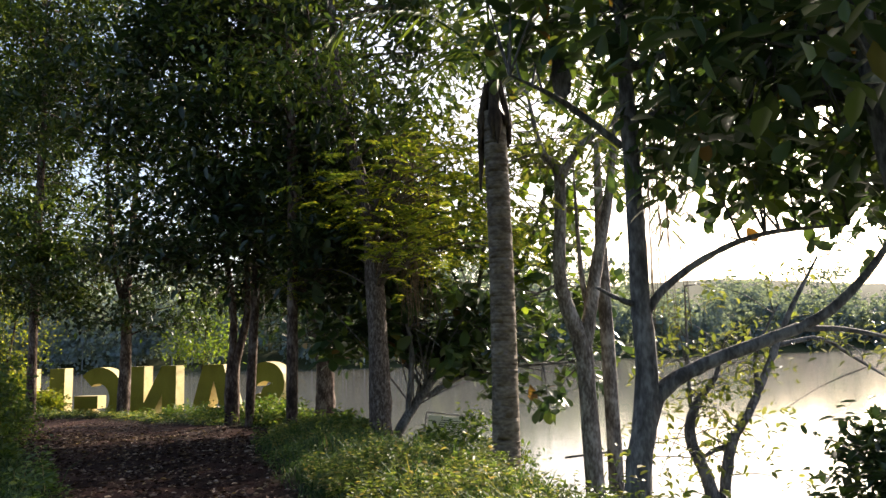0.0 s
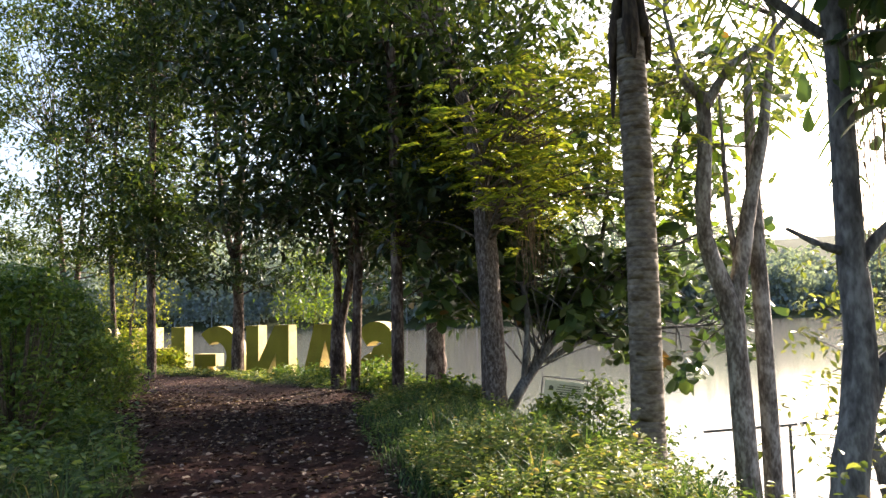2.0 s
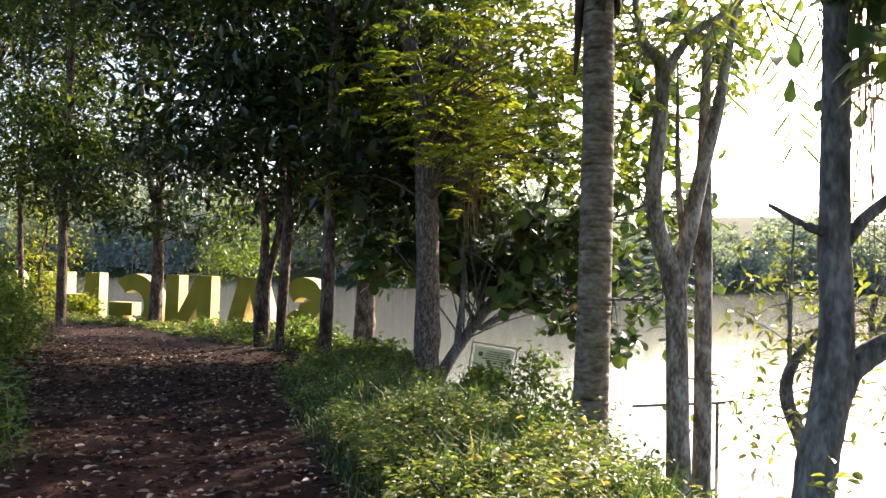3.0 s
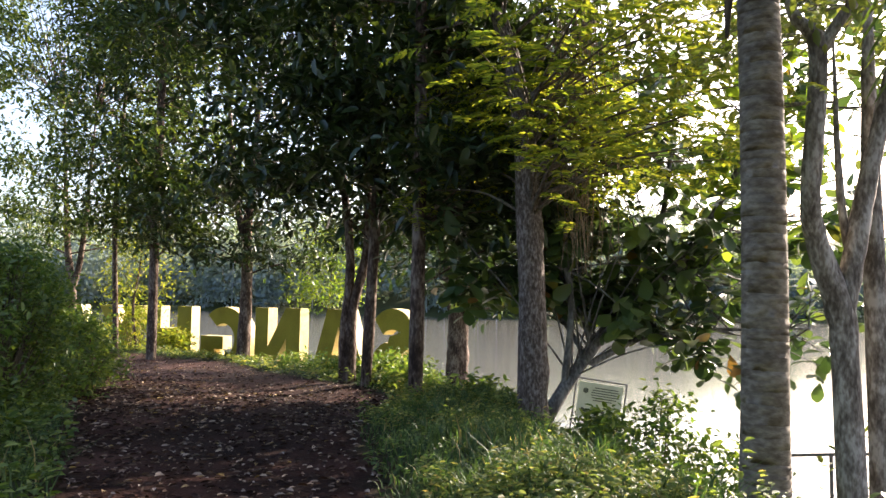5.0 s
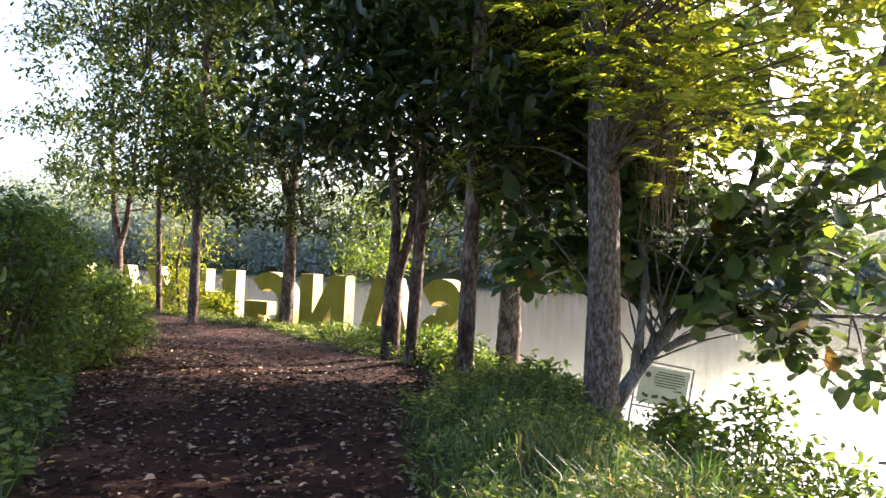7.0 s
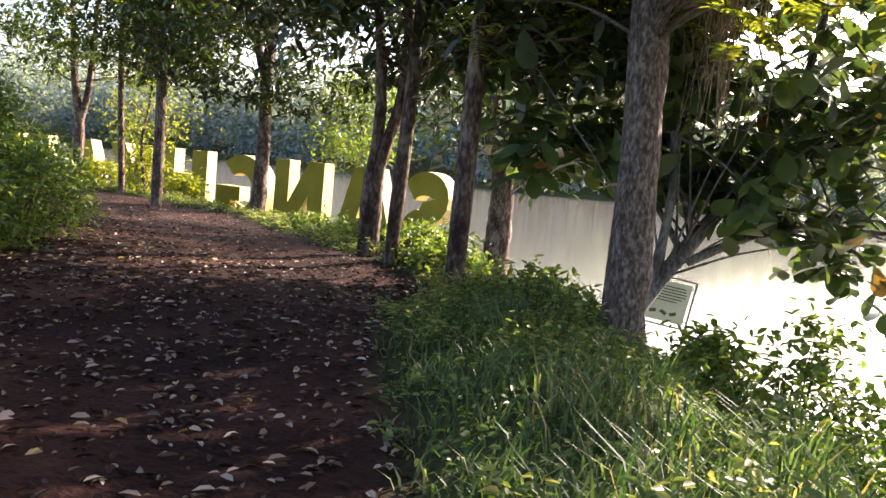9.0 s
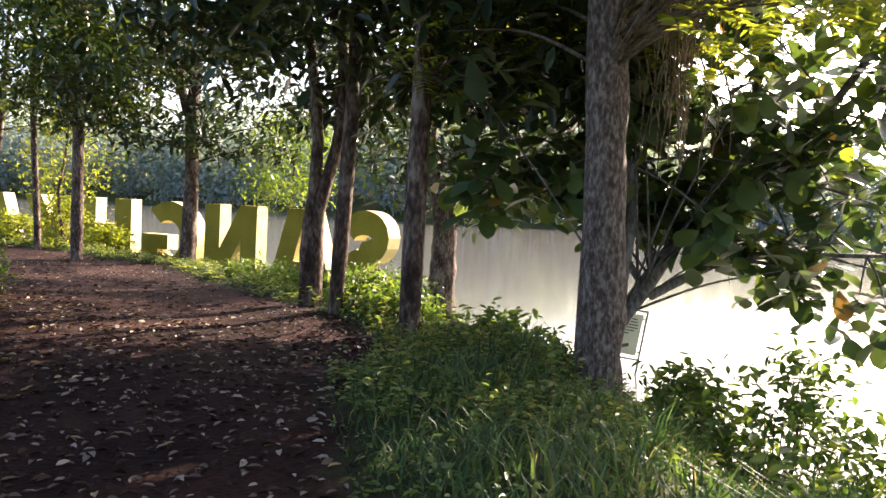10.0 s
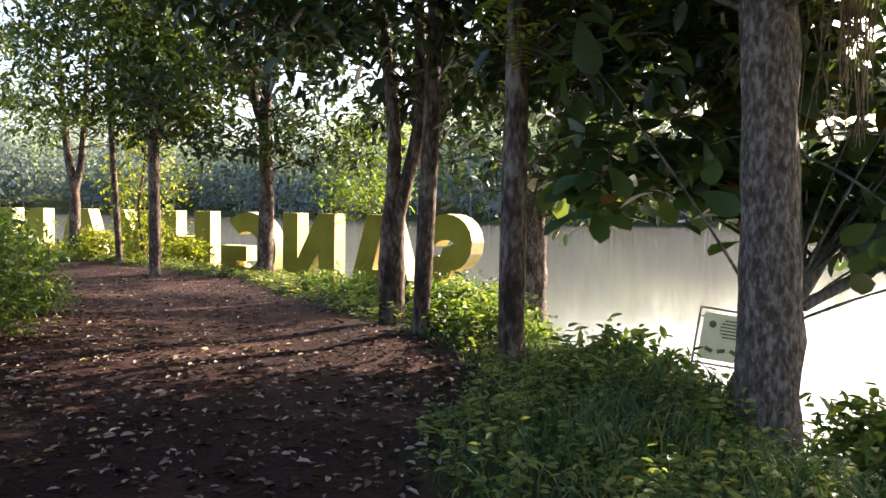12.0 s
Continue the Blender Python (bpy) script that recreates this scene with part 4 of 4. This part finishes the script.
def blades(name, x, y, hmin, hmax, width, label):
    m = len(x)
    z = ground_z(x, y)
    h = rng.uniform(hmin, hmax, m) * (0.4 + 0.6 * smooth(0, 0.9, np.abs(side(RIGHT, x, y)))) * (1 - 0.2 * smooth(9, 11, y)) * (0.85 + 0.35 * np.sin(2.7 * x + 0.9 * y) * np.sin(3.3 * y - 1.4 * x) + 0.25 * np.sin(9 * x + 4 * y) * np.sin(8 * y - 3 * x))
    a = rng.uniform(0, 2 * np.pi, m)
    lean = rng.uniform(0.3, 1.15, m) * h
    dx, dy = np.cos(a), np.sin(a)
    sx, sy = -dy * width / 2, dx * width / 2
    b = np.stack([x, y, z - 0.01], 1)
    s = np.stack([sx, sy, 0 * x], 1)
    m1 = b + np.stack([dx * lean * 0.3, dy * lean * 0.3, h * 0.6], 1)
    t = b + np.stack([dx * lean, dy * lean, h * 0.95], 1)
    v = np.stack([b - s, b + s, m1 + s * 0.8, m1 - s * 0.8, t + s * 0.15, t - s * 0.15], 1).reshape(-1, 3)
    i = np.arange(m)[:, None] * 6
    f = np.concatenate([i + np.array([[0, 1, 2, 3]]), i + np.array([[3, 2, 4, 5]])], 0)
    tagged(part(name, mesh_of(name, v, f), BLADE), label, "grass", kind="stuff")


def herbs(name, x, y, hmin, hmax, leaf_len, leaves_each, material, label):
    m = len(x)
    z = ground_z(x, y)
    h = rng.uniform(hmin, hmax, m) * (0.75 + 0.4 * np.sin(x * 3.1 + 1.2 * y) * np.sin(y * 2.3 - x) + 0.2 * np.sin(x * 7 - y * 5))
    u = rng.uniform(0.15, 1, (m, leaves_each))
    a = rng.uniform(0, 2 * np.pi, (m, leaves_each))
    la = rng.uniform(0, 2 * np.pi, m)
    ll = rng.uniform(0, 0.35, m) * h
    px = x[:, None] + np.cos(la)[:, None] * ll[:, None] * u + 0.02 * np.cos(a)
    py = y[:, None] + np.sin(la)[:, None] * ll[:, None] * u + 0.02 * np.sin(a)
    pz = z[:, None] + h[:, None] * u
    at = np.stack([px, py, pz], -1).reshape(-1, 3)
    way = np.stack([np.cos(a), np.sin(a), rng.uniform(-0.25, 0.5, a.shape)], -1).reshape(-1, 3)
    ln = leaf_len * rng.uniform(0.6, 1.4, len(at))
    tagged(part(name, leaf_mesh(name, at, way, ln, ln * 0.5), material), label, "plants", kind="stuff")


bank = lambda x, y: (side(RIGHT, x, y) > 0.02 + rng.exponential(0.12, len(x))) & (side(RIGHT, x, y) < 9) & (ground_z(x, y) > WATER_Z - 0.05)
x, y = scatter(-4.5, 5, -1, 17, 480, bank)
blades("grass", x, y, 0.1, 0.38, 0.015, "green grass on the lake bank")
tall = lambda x, y: bank(x, y) & (y < 8.7) & (side(RIGHT, x, y) > 0.25)
x, y = scatter(-4.5, 5, -1, 10, 240, tall)
herbs("undergrowth", x, y, 0.1, 0.42, 0.047, 15, LEAF_HERB, "yellow-green weeds covering the lake bank")
rank = lambda x, y: bank(x, y) & (y < 8.2) & (side(RIGHT, x, y) > 0.7)
x, y = scatter(-4.5, 6, -3, 11, 12, rank)
herbs("tall_weeds", x, y, 0.35, 0.65, 0.062, 16, LEAF_HERB, "taller leafy weeds standing above the bank's cover")
short = lambda x, y: bank(x, y) & (y > 9)
x, y = scatter(-4.5, 6, 9, 17, 40, short)
herbs("undergrowth", x, y, 0.08, 0.26, 0.05, 7, LEAF_BUSH, "low weeds among the grass of the bank")
# lighter weeds whose colour stands in for sun on this bank
sunny = lambda x, y: bank(x, y) & (y > 10.8)
x, y = scatter(-4.5, 6, 10.5, 16, 60, sunny)
herbs("undergrowth", x, y, 0.12, 0.36, 0.055, 10, LEAF_HERB, "yellow-green weeds round the tree feet, coloured lighter to look sunlit")
x, y = scatter(-22, -1, 16, 34, 110, bank)
blades("grass", x, y, 0.08, 0.28, 0.016, "green grass along the far path edge")
x, y = scatter(-22, -1, 16, 34, 24, bank)
herbs("undergrowth", x, y, 0.08, 0.32, 0.1, 8, LEAF_HERB, "sunlit weeds along the far path edge")
verge = lambda x, y: (side(LEFT, x, y) < -0.02 - rng.exponential(0.15, len(x))) & (side(LEFT, x, y) > -3.5)
x, y = scatter(-18, -1, -3, 26, 150, verge)
blades("grass", x, y, 0.12, 0.4, 0.013, "green grass beside the earth path")
x, y = scatter(-18, -1, -3, 26, 50, verge)
herbs("undergrowth", x, y, 0.15, 0.6, 0.075, 12, LEAF_BUSH, "green weeds beside the earth path")

# fallen leaves on the path
on_path = lambda x, y: (side(RIGHT, x, y) < 0.15) & (side(LEFT, x, y) > -0.15)
x, y = scatter(-16, 2.5, -3, 26, 180, on_path)
keep = rng.uniform(0, 1, len(x)) > 0.8 * smooth(14.0, 17.0, y)
x, y = x[keep], y[keep]
a = rng.uniform(0, 2 * np.pi, len(x))
at = np.stack([x, y, ground_z(x, y) + 0.012], 1)
ln = rng.uniform(0.03, 0.09, len(x))
tagged(part("leaf_litter", leaf_mesh("leaf_litter", at, np.stack([np.cos(a), np.sin(a), rng.uniform(0.0, 0.25, len(a))], 1), ln, ln * 0.42, fold=0.25), LITTER), "dry fallen leaves strewn over the path", "leaves", kind="stuff")

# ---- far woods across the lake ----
# aerial haze is painted into these foliage colours, pale and bluish
HAZE_TONES = [leafy("hazed_foliage_%s" % nm, [(0, tuple(v * 0.85 for v in c)), (0.5, c), (1, tuple(v * 1.12 for v in c))], 0.5, 0.95, 0.85, 0.0)
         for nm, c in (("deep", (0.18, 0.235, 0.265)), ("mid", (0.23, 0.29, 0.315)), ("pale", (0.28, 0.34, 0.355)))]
woods = [[], [], []]
lines = []
for k in range(560):
    az = rng.uniform(-62, 40)
    base_r = None
    for rr in np.arange(150, 420, 3.0):
        if shore(np.array(rr * math.sin(radians(az))), np.array(8 + rr * math.cos(radians(az)))) > 1:
            base_r = rr
            break
    if base_r is None:
        continue
    rr = base_r + min(rng.exponential(34), 140)
    x, y = rr * math.sin(radians(az)), 8 + rr * math.cos(radians(az))
    z = gz(x, y)
    hgt = rng.uniform(15, 33) * (1 - 0.42 * float(smooth(0, 14, az)))
    if rr - base_r < 7 and rng.uniform() < 0.45:
        lines.append(([(x, y, z - 0.5), (x + rng.normal(0, 0.5), y, z + hgt * 0.75)], [0.2, 0.08]))
    # several rounded masses of foliage to a crown
    m = 250
    lobes = np.stack([rng.normal(0, hgt * 0.13, 6), rng.normal(0, hgt * 0.13, 6), rng.uniform(0.08 if rng.uniform() < 0.6 else 0.24, 0.86, 6) * hgt], 1)
    q = unit(rng.normal(0, 1, (m, 3)))
    at = np.array([x, y, z]) + lobes[rng.integers(0, 6, m)] + q * hgt * rng.uniform(0.1, 0.17, (m, 1))
    woods[rng.integers(0, 3)].append((at, q * np.array([1, 1, 0.3]) + np.array([0, 0, -0.6]) + rng.normal(0, 0.25, (m, 3)), rng.uniform(0.8, 1.7, m)))
for mat_, w in zip(HAZE_TONES, woods):
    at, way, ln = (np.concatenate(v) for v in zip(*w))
    tagged(part("far_woods", tuft_mesh("far_woods", at, way, ln), mat_), "far-shore woods with haze put into their blue-green colour", "woods", kind="stuff")
tagged(part("far_trunks", tubes("far_trunks", lines, 5), HAZED_BARK), "pale tree trunks along the far shore, haze in their colour", "woods", kind="stuff")
